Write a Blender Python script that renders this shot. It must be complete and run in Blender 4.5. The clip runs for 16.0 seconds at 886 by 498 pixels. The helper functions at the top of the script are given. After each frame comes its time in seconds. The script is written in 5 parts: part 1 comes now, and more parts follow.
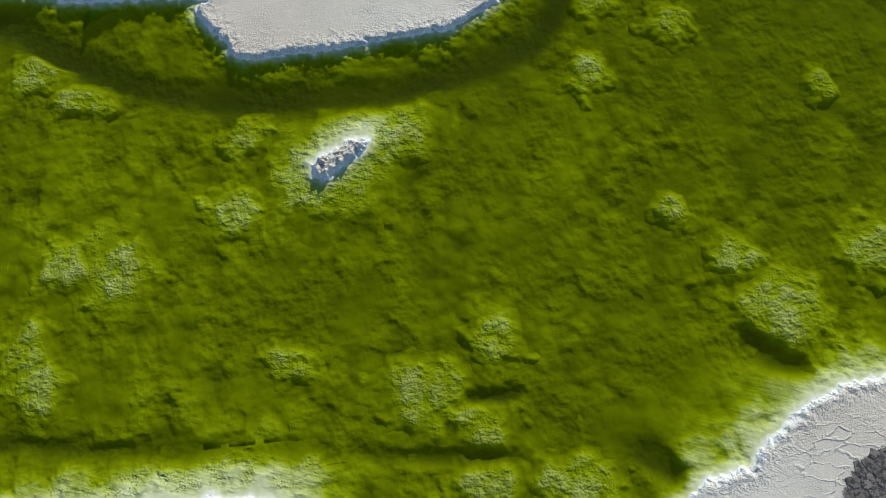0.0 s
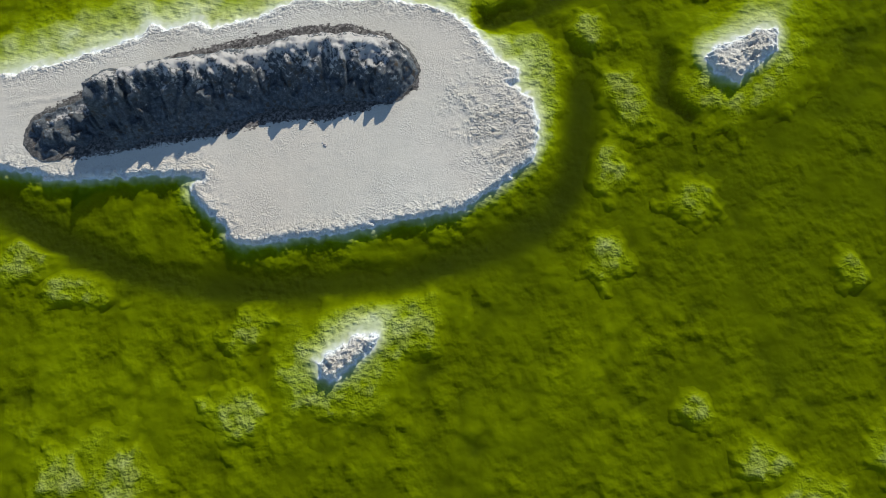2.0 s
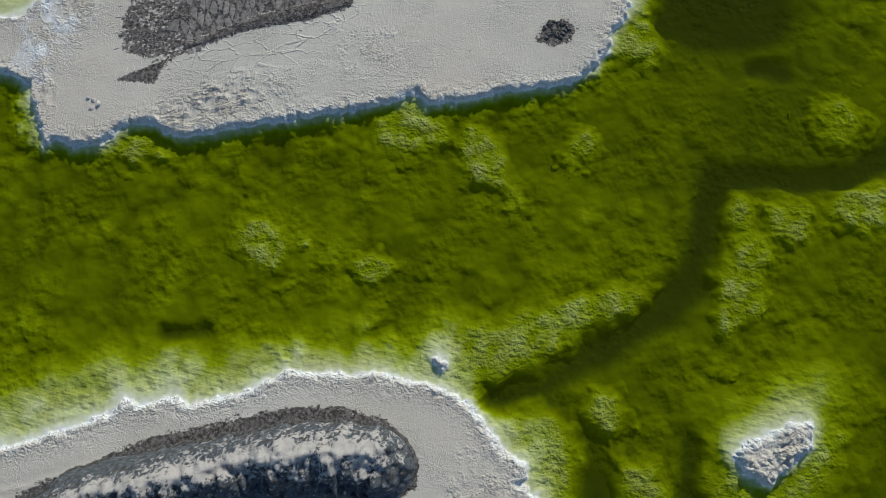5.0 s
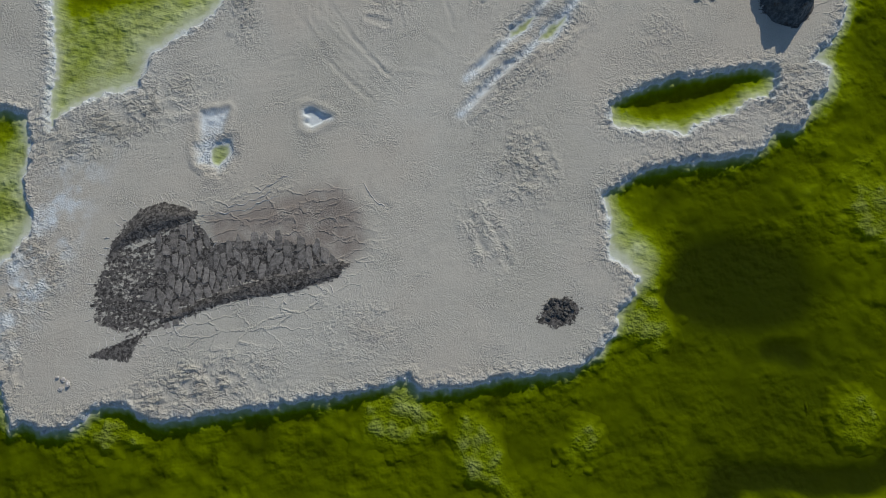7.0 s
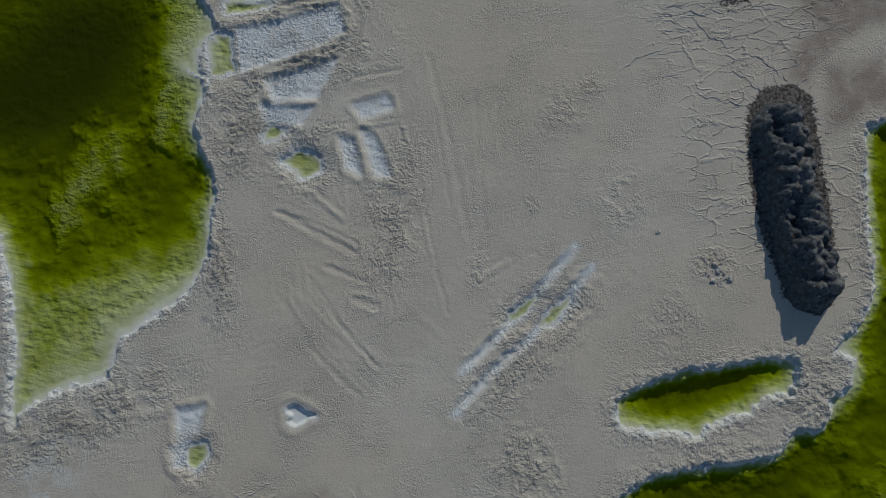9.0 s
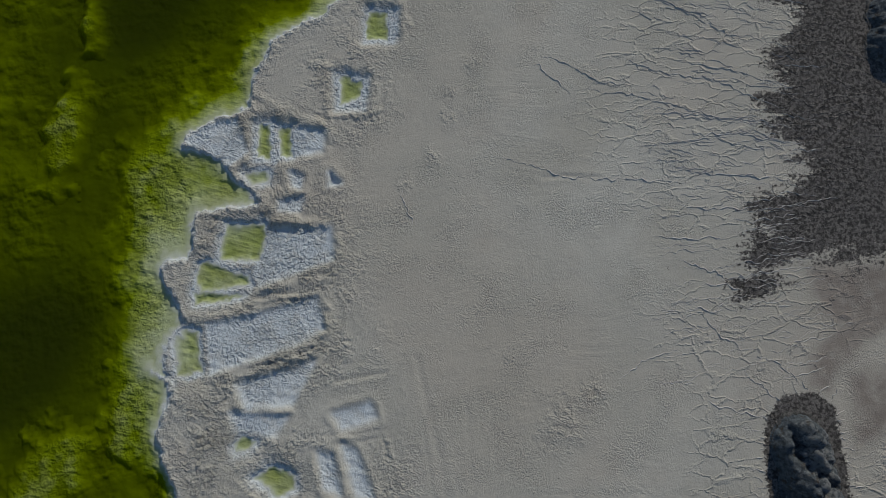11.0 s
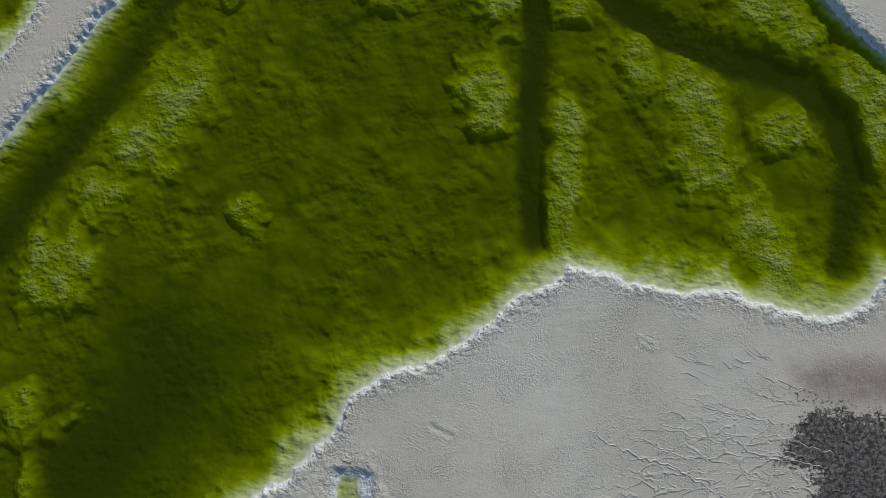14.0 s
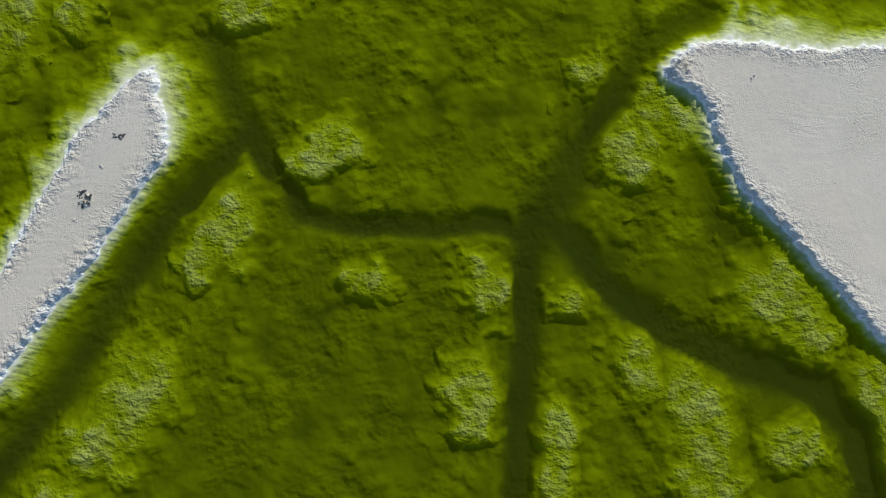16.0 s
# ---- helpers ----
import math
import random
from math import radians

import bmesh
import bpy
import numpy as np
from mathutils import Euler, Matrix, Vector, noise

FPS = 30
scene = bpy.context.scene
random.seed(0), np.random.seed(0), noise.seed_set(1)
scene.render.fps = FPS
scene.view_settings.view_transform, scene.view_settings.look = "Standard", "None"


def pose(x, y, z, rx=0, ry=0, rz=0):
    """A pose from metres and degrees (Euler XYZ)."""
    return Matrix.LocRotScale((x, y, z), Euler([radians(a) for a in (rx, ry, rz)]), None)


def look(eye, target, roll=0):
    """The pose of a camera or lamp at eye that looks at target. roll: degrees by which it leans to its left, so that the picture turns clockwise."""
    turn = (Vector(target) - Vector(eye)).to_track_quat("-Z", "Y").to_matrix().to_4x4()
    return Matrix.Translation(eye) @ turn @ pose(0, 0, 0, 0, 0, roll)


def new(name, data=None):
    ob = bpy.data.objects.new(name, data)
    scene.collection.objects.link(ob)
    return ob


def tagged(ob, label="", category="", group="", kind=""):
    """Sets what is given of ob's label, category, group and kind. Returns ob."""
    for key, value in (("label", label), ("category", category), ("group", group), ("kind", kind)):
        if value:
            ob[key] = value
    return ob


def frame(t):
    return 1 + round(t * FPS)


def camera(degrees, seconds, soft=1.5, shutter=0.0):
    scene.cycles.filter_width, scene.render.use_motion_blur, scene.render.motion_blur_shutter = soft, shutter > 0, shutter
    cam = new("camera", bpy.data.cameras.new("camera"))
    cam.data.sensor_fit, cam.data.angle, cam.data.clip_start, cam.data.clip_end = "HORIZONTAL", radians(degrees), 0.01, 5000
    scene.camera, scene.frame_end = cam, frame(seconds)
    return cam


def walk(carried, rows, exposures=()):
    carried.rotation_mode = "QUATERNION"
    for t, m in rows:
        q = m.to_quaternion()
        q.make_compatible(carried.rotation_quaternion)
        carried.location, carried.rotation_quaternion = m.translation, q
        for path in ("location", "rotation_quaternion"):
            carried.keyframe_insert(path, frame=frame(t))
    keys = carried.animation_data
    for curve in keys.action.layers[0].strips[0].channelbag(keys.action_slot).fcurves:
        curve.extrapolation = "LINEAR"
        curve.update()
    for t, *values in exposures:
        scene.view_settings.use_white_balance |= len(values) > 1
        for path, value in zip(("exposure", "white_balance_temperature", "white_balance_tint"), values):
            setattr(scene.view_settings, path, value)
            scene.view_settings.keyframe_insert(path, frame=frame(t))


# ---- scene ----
cam = camera(74.0, 16.0, soft=0.5)
PATH = [
    (0, (-2.129, -20.996, 54.73), (-2.144, -20.596, 52.77), -8.8),
    (0.5, (-1.97, -16.15, 55.025), (-1.986, -15.774, 53.06), -9.2),
    (1, (-1.851, -11.153, 55.286), (-1.864, -10.795, 53.318), -9.1),
    (1.5, (-1.645, -5.645, 55.535), (-1.654, -5.306, 53.564), -8.9),
    (2, (-1.222, 0.075, 55.74), (-1.231, 0.404, 53.767), -9.0),
    (2.5, (-0.601, 6.547, 55.952), (-0.613, 6.849, 53.975), -9.8),
    (3, (0.261, 13.344, 56.079), (0.242, 13.619, 54.098), -11.9),
    (3.2, (0.646, 15.958, 56.123), (0.622, 16.227, 54.141), -12.9),
    (5.3, (3.412, 40.88, 56.621), (3.421, 41.251, 54.655), -5.4),
    (5.5, (3.713, 43.613, 56.7), (3.725, 43.986, 54.736), -5.1),
    (6, (4.771, 51.085, 57.011), (4.779, 51.447, 55.044), -5.2),
    (6.5, (5.916, 58.918, 57.364), (5.919, 59.255, 55.393), -5.8),
    (7, (7.078, 66.685, 57.658), (7.073, 67.003, 55.684), -7.0),
    (7.5, (8.046, 74.604, 57.838), (8.039, 74.9, 55.86), -7.4),
    (8, (8.91, 82.689, 57.78), (8.903, 82.961, 55.798), -7.5),
    (8.5, (9.972, 91.007, 57.736), (9.962, 91.245, 55.75), -8.5),
    (9, (10.98, 99.32, 57.529), (10.97, 99.529, 55.54), -9.0),
    (9.2, (11.329, 102.362, 57.458), (11.321, 102.568, 55.468), -8.6),
    (11.3, (14.889, 130.45, 55.448), (14.919, 130.766, 53.474), -0.9),
    (11.5, (15.238, 133.311, 55.401), (15.273, 133.631, 53.427), -0.1),
    (12, (16.609, 140.827, 55.476), (16.636, 141.145, 53.502), -1.5),
    (12.5, (18.006, 148.516, 55.641), (18.023, 148.825, 53.665), -3.1),
    (13, (19.528, 156.662, 55.874), (19.533, 156.945, 53.895), -5.3),
    (13.5, (20.758, 165.09, 55.966), (20.761, 165.341, 53.982), -5.8),
    (14, (21.352, 173.77, 55.438), (21.377, 173.979, 53.449), -0.0),
    (14.5, (22.075, 181.486, 55.014), (22.115, 181.68, 53.024), 5.2),
    (15, (23.236, 188.732, 54.565), (23.276, 188.921, 52.575), 5.8),
    (15.5, (25.227, 195.706, 54.031), (25.244, 195.9, 52.041), -1.0),
    (16, (26.914, 203.577, 53.641), (26.915, 203.743, 51.648), -5.4),
]
walk(cam, [(t, look(eye, target, roll)) for t, eye, target, roll in PATH],
     exposures=[(0, 0.47), (1.5, 0.5), (3.2, 0.27), (5.5, 0.0), (7, -0.34), (9, -0.84), (11.5, -0.84), (12.5, -0.7), (14, -0.22), (16, 0.36)])

# ---- light ----
SUN_EL, SUN_AZ = 28.0, 28.0          # degrees above the ground; degrees from +y towards +x
world = bpy.data.worlds.new("sky")
world.use_nodes = True
scene.world = world
sky = world.node_tree.nodes.new("ShaderNodeTexSky")
sky.sky_type, sky.sun_disc = "NISHITA", False
sky.air_density, sky.dust_density, sky.ozone_density = 1.0, 0.2, 3.0
sky.sun_elevation, sky.sun_rotation = radians(SUN_EL), radians(SUN_AZ)
world.node_tree.links.new(sky.outputs[0], world.node_tree.nodes["Background"].inputs[0])
world.node_tree.nodes["Background"].inputs[1].default_value = 0.115
sun = new("sun", bpy.data.lights.new("sun", "SUN"))
sun.data.energy, sun.data.angle, sun.data.color = 4.0, radians(0.6), (1.0, 0.925, 0.80)
ce = math.cos(radians(SUN_EL))
sun.matrix_world = look((0, 0, 0), (-ce * math.sin(radians(SUN_AZ)), -ce * math.cos(radians(SUN_AZ)), -math.sin(radians(SUN_EL))))

# ---- materials ----


class Nodes:
    """A short way to write a node tree."""

    def __init__(self, name):
        self.mat = bpy.data.materials.new(name)
        self.mat.use_nodes = True
        self.tree = self.mat.node_tree
        self.bsdf = self.tree.nodes["Principled BSDF"]

    def put(self, sink, value):
        if isinstance(value, bpy.types.NodeSocket):
            self.tree.links.new(value, sink)
        elif isinstance(value, tuple) and len(value) == 3 and sink.type == "RGBA":
            sink.default_value = (*value, 1)
        else:
            sink.default_value = value

    def node(self, kind, out=0, props=(), **ins):
        n = self.tree.nodes.new(kind)
        for k, v in dict(props).items():
            if k == "operation": n.operation = v
            elif k == "data_type": n.data_type = v
            elif k == "blend_type": n.blend_type = v
            elif k == "feature": n.feature = v
            elif k == "attribute_name": n.attribute_name = v
            elif k == "noise_dimensions": n.noise_dimensions = v
        for k, v in ins.items():
            key = int(k[1:]) if k[0] == "i" and k[1:].isdigit() else k.replace("_", " ")
            self.put(n.inputs[key], v)
        return n.outputs[out]

    def attr(self, name):
        return self.node("ShaderNodeAttribute", 2, {"attribute_name": name})

    def math(self, op, a, b=0.0, c=0.0):
        return self.node("ShaderNodeMath", 0, {"operation": op}, i0=a, i1=b, i2=c)

    def noise(self, scale, detail=4.0, rough=0.55, vec=None, out=0):
        n = self.node("ShaderNodeTexNoise", out, Scale=scale, Detail=detail, Roughness=rough)
        if vec is not None:
            self.tree.links.new(vec, n.node.inputs["Vector"])
        else:
            self.tree.links.new(self.place(), n.node.inputs["Vector"])
        return n

    def place(self):
        return self.node("ShaderNodeNewGeometry", 0)

    def mix(self, f, a, b, blend="MIX"):
        n = self.tree.nodes.new("ShaderNodeMix")
        n.data_type, n.blend_type = "RGBA", blend
        self.put(n.inputs[0], f)
        self.put(n.inputs[6], a)
        self.put(n.inputs[7], b)
        return n.outputs[2]

    def ramp(self, f, stops):
        n = self.tree.nodes.new("ShaderNodeValToRGB")
        e = n.color_ramp.elements
        while len(e) < len(stops):
            e.new(1.0)
        for el, (p, c) in zip(e, stops):
            el.position, el.color = p, (*(c if isinstance(c, tuple) else (c, c, c)), 1)
        self.put(n.inputs[0], f)
        return n.outputs[0]

    def step(self, v, lo, hi):
        n = self.tree.nodes.new("ShaderNodeMapRange")
        n.interpolation_type = "SMOOTHSTEP"
        for i, x in enumerate((v, lo, hi, 0.0, 1.0)):
            self.put(n.inputs[i], x)
        return n.outputs[0]

    def bump(self, height, dist, strength=1.0, under=None):
        n = self.node("ShaderNodeBump", 0, Height=height, Distance=dist, Strength=strength)
        if under is not None:
            self.tree.links.new(under, n.node.inputs["Normal"])
        return n

    def finish(self, colour, rough, normal=None, spec=0.3):
        self.put(self.bsdf.inputs["Base Color"], colour)
        self.put(self.bsdf.inputs["Roughness"], rough)
        if spec is not None:
            self.bsdf.inputs["Specular IOR Level"].default_value = spec
        if normal is not None:
            self.tree.links.new(normal, self.bsdf.inputs["Normal"])
        return self.mat


def ground_material():
    """Salt crust above the water; below it, salt under green brine, whose loss of light with depth is painted into the
    bed colour.
    """
    n = Nodes("salt_and_bed")
    sep = n.node("ShaderNodeSeparateXYZ", 2, Vector=n.place())
    wide, mid, fine = n.noise(0.09, 5), n.noise(0.8, 5), n.noise(5.0, 4)
    # salt
    salt = n.mix(n.step(wide, 0.35, 0.65), (0.45, 0.43, 0.362), (0.53, 0.518, 0.452))
    salt = n.mix(n.math("MULTIPLY", n.step(mid, 0.45, 0.75), 0.35), salt, (0.385, 0.37, 0.325))
    salt = n.mix(n.math("MULTIPLY", n.step(fine, 0.35, 0.7), 0.25), salt, (0.63, 0.61, 0.57))
    salt = n.mix(n.math("MULTIPLY", n.step(n.noise(0.045, 4, 0.6), 0.42, 0.62), 0.55), salt, (0.46, 0.41, 0.335))
    bent = n.node("ShaderNodeVectorMath", 0, {"operation": "MULTIPLY_ADD"}, i0=n.noise(0.045, 2, 0.4, out=1), i1=(11.0, 11.0, 0.0), i2=n.place())
    bent = n.node("ShaderNodeVectorMath", 0, {"operation": "MULTIPLY"}, i0=bent, i1=(0.11, 1.0, 1.0))
    tracks = n.noise(1.5, 5, 0.7, bent)
    salt = n.mix(n.math("MULTIPLY", n.step(tracks, 0.52, 0.75), 0.22), salt, (0.38, 0.37, 0.345))
    crust = n.attr("crust")
    salt = n.mix(n.math("MULTIPLY", crust, n.math("ADD", 0.55, n.math("MULTIPLY", n.step(mid, 0.35, 0.6), 0.45))), salt, (0.64, 0.69, 0.70))
    stain = n.attr("stain")
    salt = n.mix(n.math("MULTIPLY", stain, n.step(n.noise(0.6, 7, 0.7), 0.1, 0.62)), salt, (0.265, 0.23, 0.197))
    # net of pressure cracks, drawn out from west to east and broken up
    warp = n.node("ShaderNodeVectorMath", 0, {"operation": "MULTIPLY_ADD"}, i0=n.noise(0.9, 4, 0.6, out=1), i1=(1.7, 1.3, 0.0), i2=n.place())
    warp = n.node("ShaderNodeVectorMath", 0, {"operation": "MULTIPLY"}, i0=warp, i1=(0.42, 1.0, 0.0))
    net = n.node("ShaderNodeTexVoronoi", 0, {"feature": "DISTANCE_TO_EDGE"}, Vector=warp, Scale=0.75)
    line = n.math("SUBTRACT", 1.0, n.step(net, 0.0, 0.075))
    gate = n.math("MULTIPLY", n.attr("crack"), n.math("MULTIPLY", n.step(n.noise(0.3, 4, 0.65), 0.34, 0.52), n.step(n.noise(1.7, 3), 0.34, 0.52)))
    # mud: dark flecks on grey, ragged where it gives way to the salt
    mud = n.attr("mud")
    drawn = n.node("ShaderNodeVectorMath", 0, {"operation": "MULTIPLY"}, i0=n.place(), i1=(0.55, 1.5, 1.0))
    ragged = n.step(n.math("ADD", mud, n.math("MULTIPLY", n.math("SUBTRACT", n.math("ADD", n.math("MULTIPLY", n.noise(1.1, 7, 0.75, drawn), 0.5), n.math("MULTIPLY", n.noise(3.2, 5, 0.7), 0.5)), 0.5), 3.6)), 0.4, 0.6)
    fleck = n.noise(2.9, 5, 0.72)
    wet = n.mix(n.step(fleck, 0.42, 0.6), (0.045, 0.042, 0.039), (0.18, 0.168, 0.155))
    wet = n.mix(n.math("MULTIPLY", n.step(n.noise(0.5, 4, 0.6), 0.45, 0.65), 0.45), wet, (0.11, 0.104, 0.098))
    top = n.mix(ragged, salt, wet)
    # bed: light lost in the brine is painted in, darker with depth
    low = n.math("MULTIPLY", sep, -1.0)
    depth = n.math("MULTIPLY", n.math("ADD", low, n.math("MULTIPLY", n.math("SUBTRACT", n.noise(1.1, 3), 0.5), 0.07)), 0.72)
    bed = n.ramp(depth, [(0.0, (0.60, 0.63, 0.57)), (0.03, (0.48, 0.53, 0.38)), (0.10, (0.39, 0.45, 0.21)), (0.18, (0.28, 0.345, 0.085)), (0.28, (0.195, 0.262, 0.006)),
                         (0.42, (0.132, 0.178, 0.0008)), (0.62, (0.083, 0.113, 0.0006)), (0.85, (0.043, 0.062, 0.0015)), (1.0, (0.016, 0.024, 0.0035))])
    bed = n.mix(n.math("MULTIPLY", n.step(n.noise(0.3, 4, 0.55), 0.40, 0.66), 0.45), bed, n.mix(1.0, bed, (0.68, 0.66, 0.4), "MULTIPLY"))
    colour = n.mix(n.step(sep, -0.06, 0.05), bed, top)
    dry_side = n.step(sep, -0.05, 0.08)

    def grain(turn, sx, sy, scale):
        v = n.node("ShaderNodeVectorRotate", 0, Vector=n.place(), Angle=turn)
        v = n.node("ShaderNodeVectorMath", 0, {"operation": "MULTIPLY"}, i0=v, i1=(sx, sy, 1.0))
        return n.math("ABSOLUTE", n.math("SUBTRACT", n.noise(scale, 3, 0.5, v), 0.5))
    way = n.step(n.noise(0.13, 3), 0.42, 0.58)
    lines = n.node("ShaderNodeMix", 0, i0=way, i2=grain(0.5, 0.5, 1.3, 3.4), i3=grain(2.1, 0.55, 1.3, 3.1))
    rough = n.attr("rough")
    old = n.attr("old")
    patch = n.step(n.noise(0.17, 6, 0.65), 0.44, 0.64)
    worn = n.math("ADD", n.math("MULTIPLY", old, n.math("ADD", 0.03, n.math("MULTIPLY", patch, 0.22))), n.math("MULTIPLY", rough, 1.15))
    b1 = n.bump(n.math("MULTIPLY", lines, n.math("MULTIPLY", worn, dry_side)), 0.5, 1.0)
    clods = n.node("ShaderNodeTexVoronoi", 0, Vector=n.node("ShaderNodeVectorMath", 0, {"operation": "MULTIPLY_ADD"}, i0=n.noise(1.6, 3, out=1), i1=(0.9, 0.9, 0.0), i2=n.place()), Scale=3.0)
    b1 = n.bump(n.math("MULTIPLY", n.math("SUBTRACT", 0.45, clods), n.math("MULTIPLY", rough, dry_side)), 0.24, 1.0, b1)
    # under water: billows below, a knobbly skin only where the bed comes close to the surface
    wet_side = n.step(low, 0.02, 0.12)
    shallow = n.math("SUBTRACT", 1.0, n.step(low, 0.22, 0.72))
    b1 = n.bump(n.math("MULTIPLY", n.math("SUBTRACT", n.noise(1.0, 1.6, 0.45), 0.5), n.math("MULTIPLY", wet_side, n.math("ADD", 0.3, n.step(n.noise(0.17, 4), 0.36, 0.62)))), 0.36, 1.0, b1)
    knob = n.math("SUBTRACT", n.math("ADD", n.noise(2.3, 3, 0.5), n.math("MULTIPLY", n.noise(5.0, 2, 0.5), 0.35)), 0.675)
    b1 = n.bump(n.math("MULTIPLY", knob, n.math("MULTIPLY", n.math("MULTIPLY", shallow, wet_side), rough)), 0.38, 1.0, b1)
    ripple = n.noise(1.6, 2, 0.4, n.node("ShaderNodeVectorMath", 0, {"operation": "MULTIPLY"}, i0=n.node("ShaderNodeVectorRotate", 0, Vector=n.place(), Angle=0.35), i1=(0.32, 1.9, 0.0)))
    b1 = n.bump(n.math("MULTIPLY", n.math("SUBTRACT", ripple, 0.5), n.math("MULTIPLY", shallow, wet_side)), 0.09, 1.0, b1)
    # wheel tracks, leathery fine grain, cracks
    b1 = n.bump(n.math("MULTIPLY", n.math("MULTIPLY", n.math("SUBTRACT", tracks, 0.5), n.step(n.noise(0.1, 4), 0.5, 0.66)), dry_side), 0.12, 0.6, b1)
    leather = n.noise(6.5, 3, 0.6, n.node("ShaderNodeVectorMath", 0, {"operation": "MULTIPLY_ADD"}, i0=n.noise(0.5, 2, out=1), i1=(1.6, 1.6, 0.0), i2=n.place()))
    b2 = n.bump(n.math("MULTIPLY", n.math("SUBTRACT", leather, 0.5), n.math("MULTIPLY", dry_side, n.math("MULTIPLY", n.math("ADD", 0.25, n.math("MULTIPLY", old, 0.75)), n.math("ADD", 0.3, n.math("MULTIPLY", n.step(n.noise(0.23, 5, 0.65), 0.46, 0.66), 1.1))))), 0.11, 1.0, b1)
    b3 = n.bump(n.math("MULTIPLY", line, gate), 0.085, 1.0, b2)
    b3 = n.bump(n.math("MULTIPLY", n.math("SUBTRACT", fleck, 0.5), ragged), 0.1, 0.8, b3)
    n.put(n.bsdf.inputs["Specular IOR Level"], n.math("MULTIPLY", dry_side, 0.12))
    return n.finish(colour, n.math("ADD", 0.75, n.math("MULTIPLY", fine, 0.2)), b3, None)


def water_material():
    """Still green brine: clear in the shallows, with a painted green haze where it is deep, and a faint gloss."""
    n = Nodes("brine")
    t = n.tree
    clear = n.node("ShaderNodeBsdfTransparent", 0, Color=(0.97, 0.99, 0.9))
    # flat green colour on the surface stands for light scattered in deep brine
    haze = n.node("ShaderNodeBsdfDiffuse", 0, Color=n.mix(n.step(n.noise(0.12, 3), 0.4, 0.65), (0.058, 0.08, 0.001), (0.075, 0.1, 0.0008)))
    body = n.node("ShaderNodeMixShader", 0, i0=n.math("MULTIPLY", n.attr("deep"), 0.24), i1=clear, i2=haze)
    gloss = n.node("ShaderNodeBsdfGlossy", 0, Color=(1.0, 1.0, 1.0), Roughness=0.06, Normal=n.bump(n.noise(2.5, 3), 0.02, 0.3))
    mixn = n.node("ShaderNodeMixShader", 0, i0=n.node("ShaderNodeFresnel", 0, IOR=1.07), i1=body, i2=gloss)
    t.links.new(mixn, t.nodes["Material Output"].inputs[0])
    return n.mat


def heap_material(name, paleness):
    """Dug blue-grey mud with a dry, salt-dusted skin in patches; crest and sunward face are painted paler, as if lit.
    """
    n = Nodes(name)
    a, b, c = n.noise(0.9, 6, 0.65), n.noise(2.8, 6, 0.72), n.noise(8, 4, 0.7)
    col = n.mix(n.step(b, 0.35, 0.7), (0.055, 0.066, 0.076), (0.145, 0.168, 0.185))
    col = n.mix(n.step(n.noise(1.6, 3), 0.55, 0.7), col, (0.07, 0.06, 0.05))
    dry = n.step(n.math("ADD", n.attr("dry"), n.math("MULTIPLY", n.math("SUBTRACT", n.math("ADD", a, b), 1.0), 2.6)), 0.35, 0.75)
    col = n.mix(n.math("MULTIPLY", dry, paleness), col, (0.47, 0.46, 0.435))
    nb = n.bump(b, 0.4, 0.9)
    return n.finish(col, 0.9, n.bump(c, 0.07, 0.9, nb), 0.15)


def rim_material():
    n = Nodes("damp_gravel")
    b = n.noise(3.5, 6, 0.75)
    col = n.mix(n.step(b, 0.4, 0.65), (0.04, 0.04, 0.038), (0.15, 0.145, 0.135))
    return n.finish(col, 0.85, n.bump(b, 0.12, 0.8), 0.3)


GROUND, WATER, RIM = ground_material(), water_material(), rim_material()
DRY_SPOIL, WET_SPOIL = heap_material("dry_spoil", 0.95), heap_material("wet_spoil", 0.25)

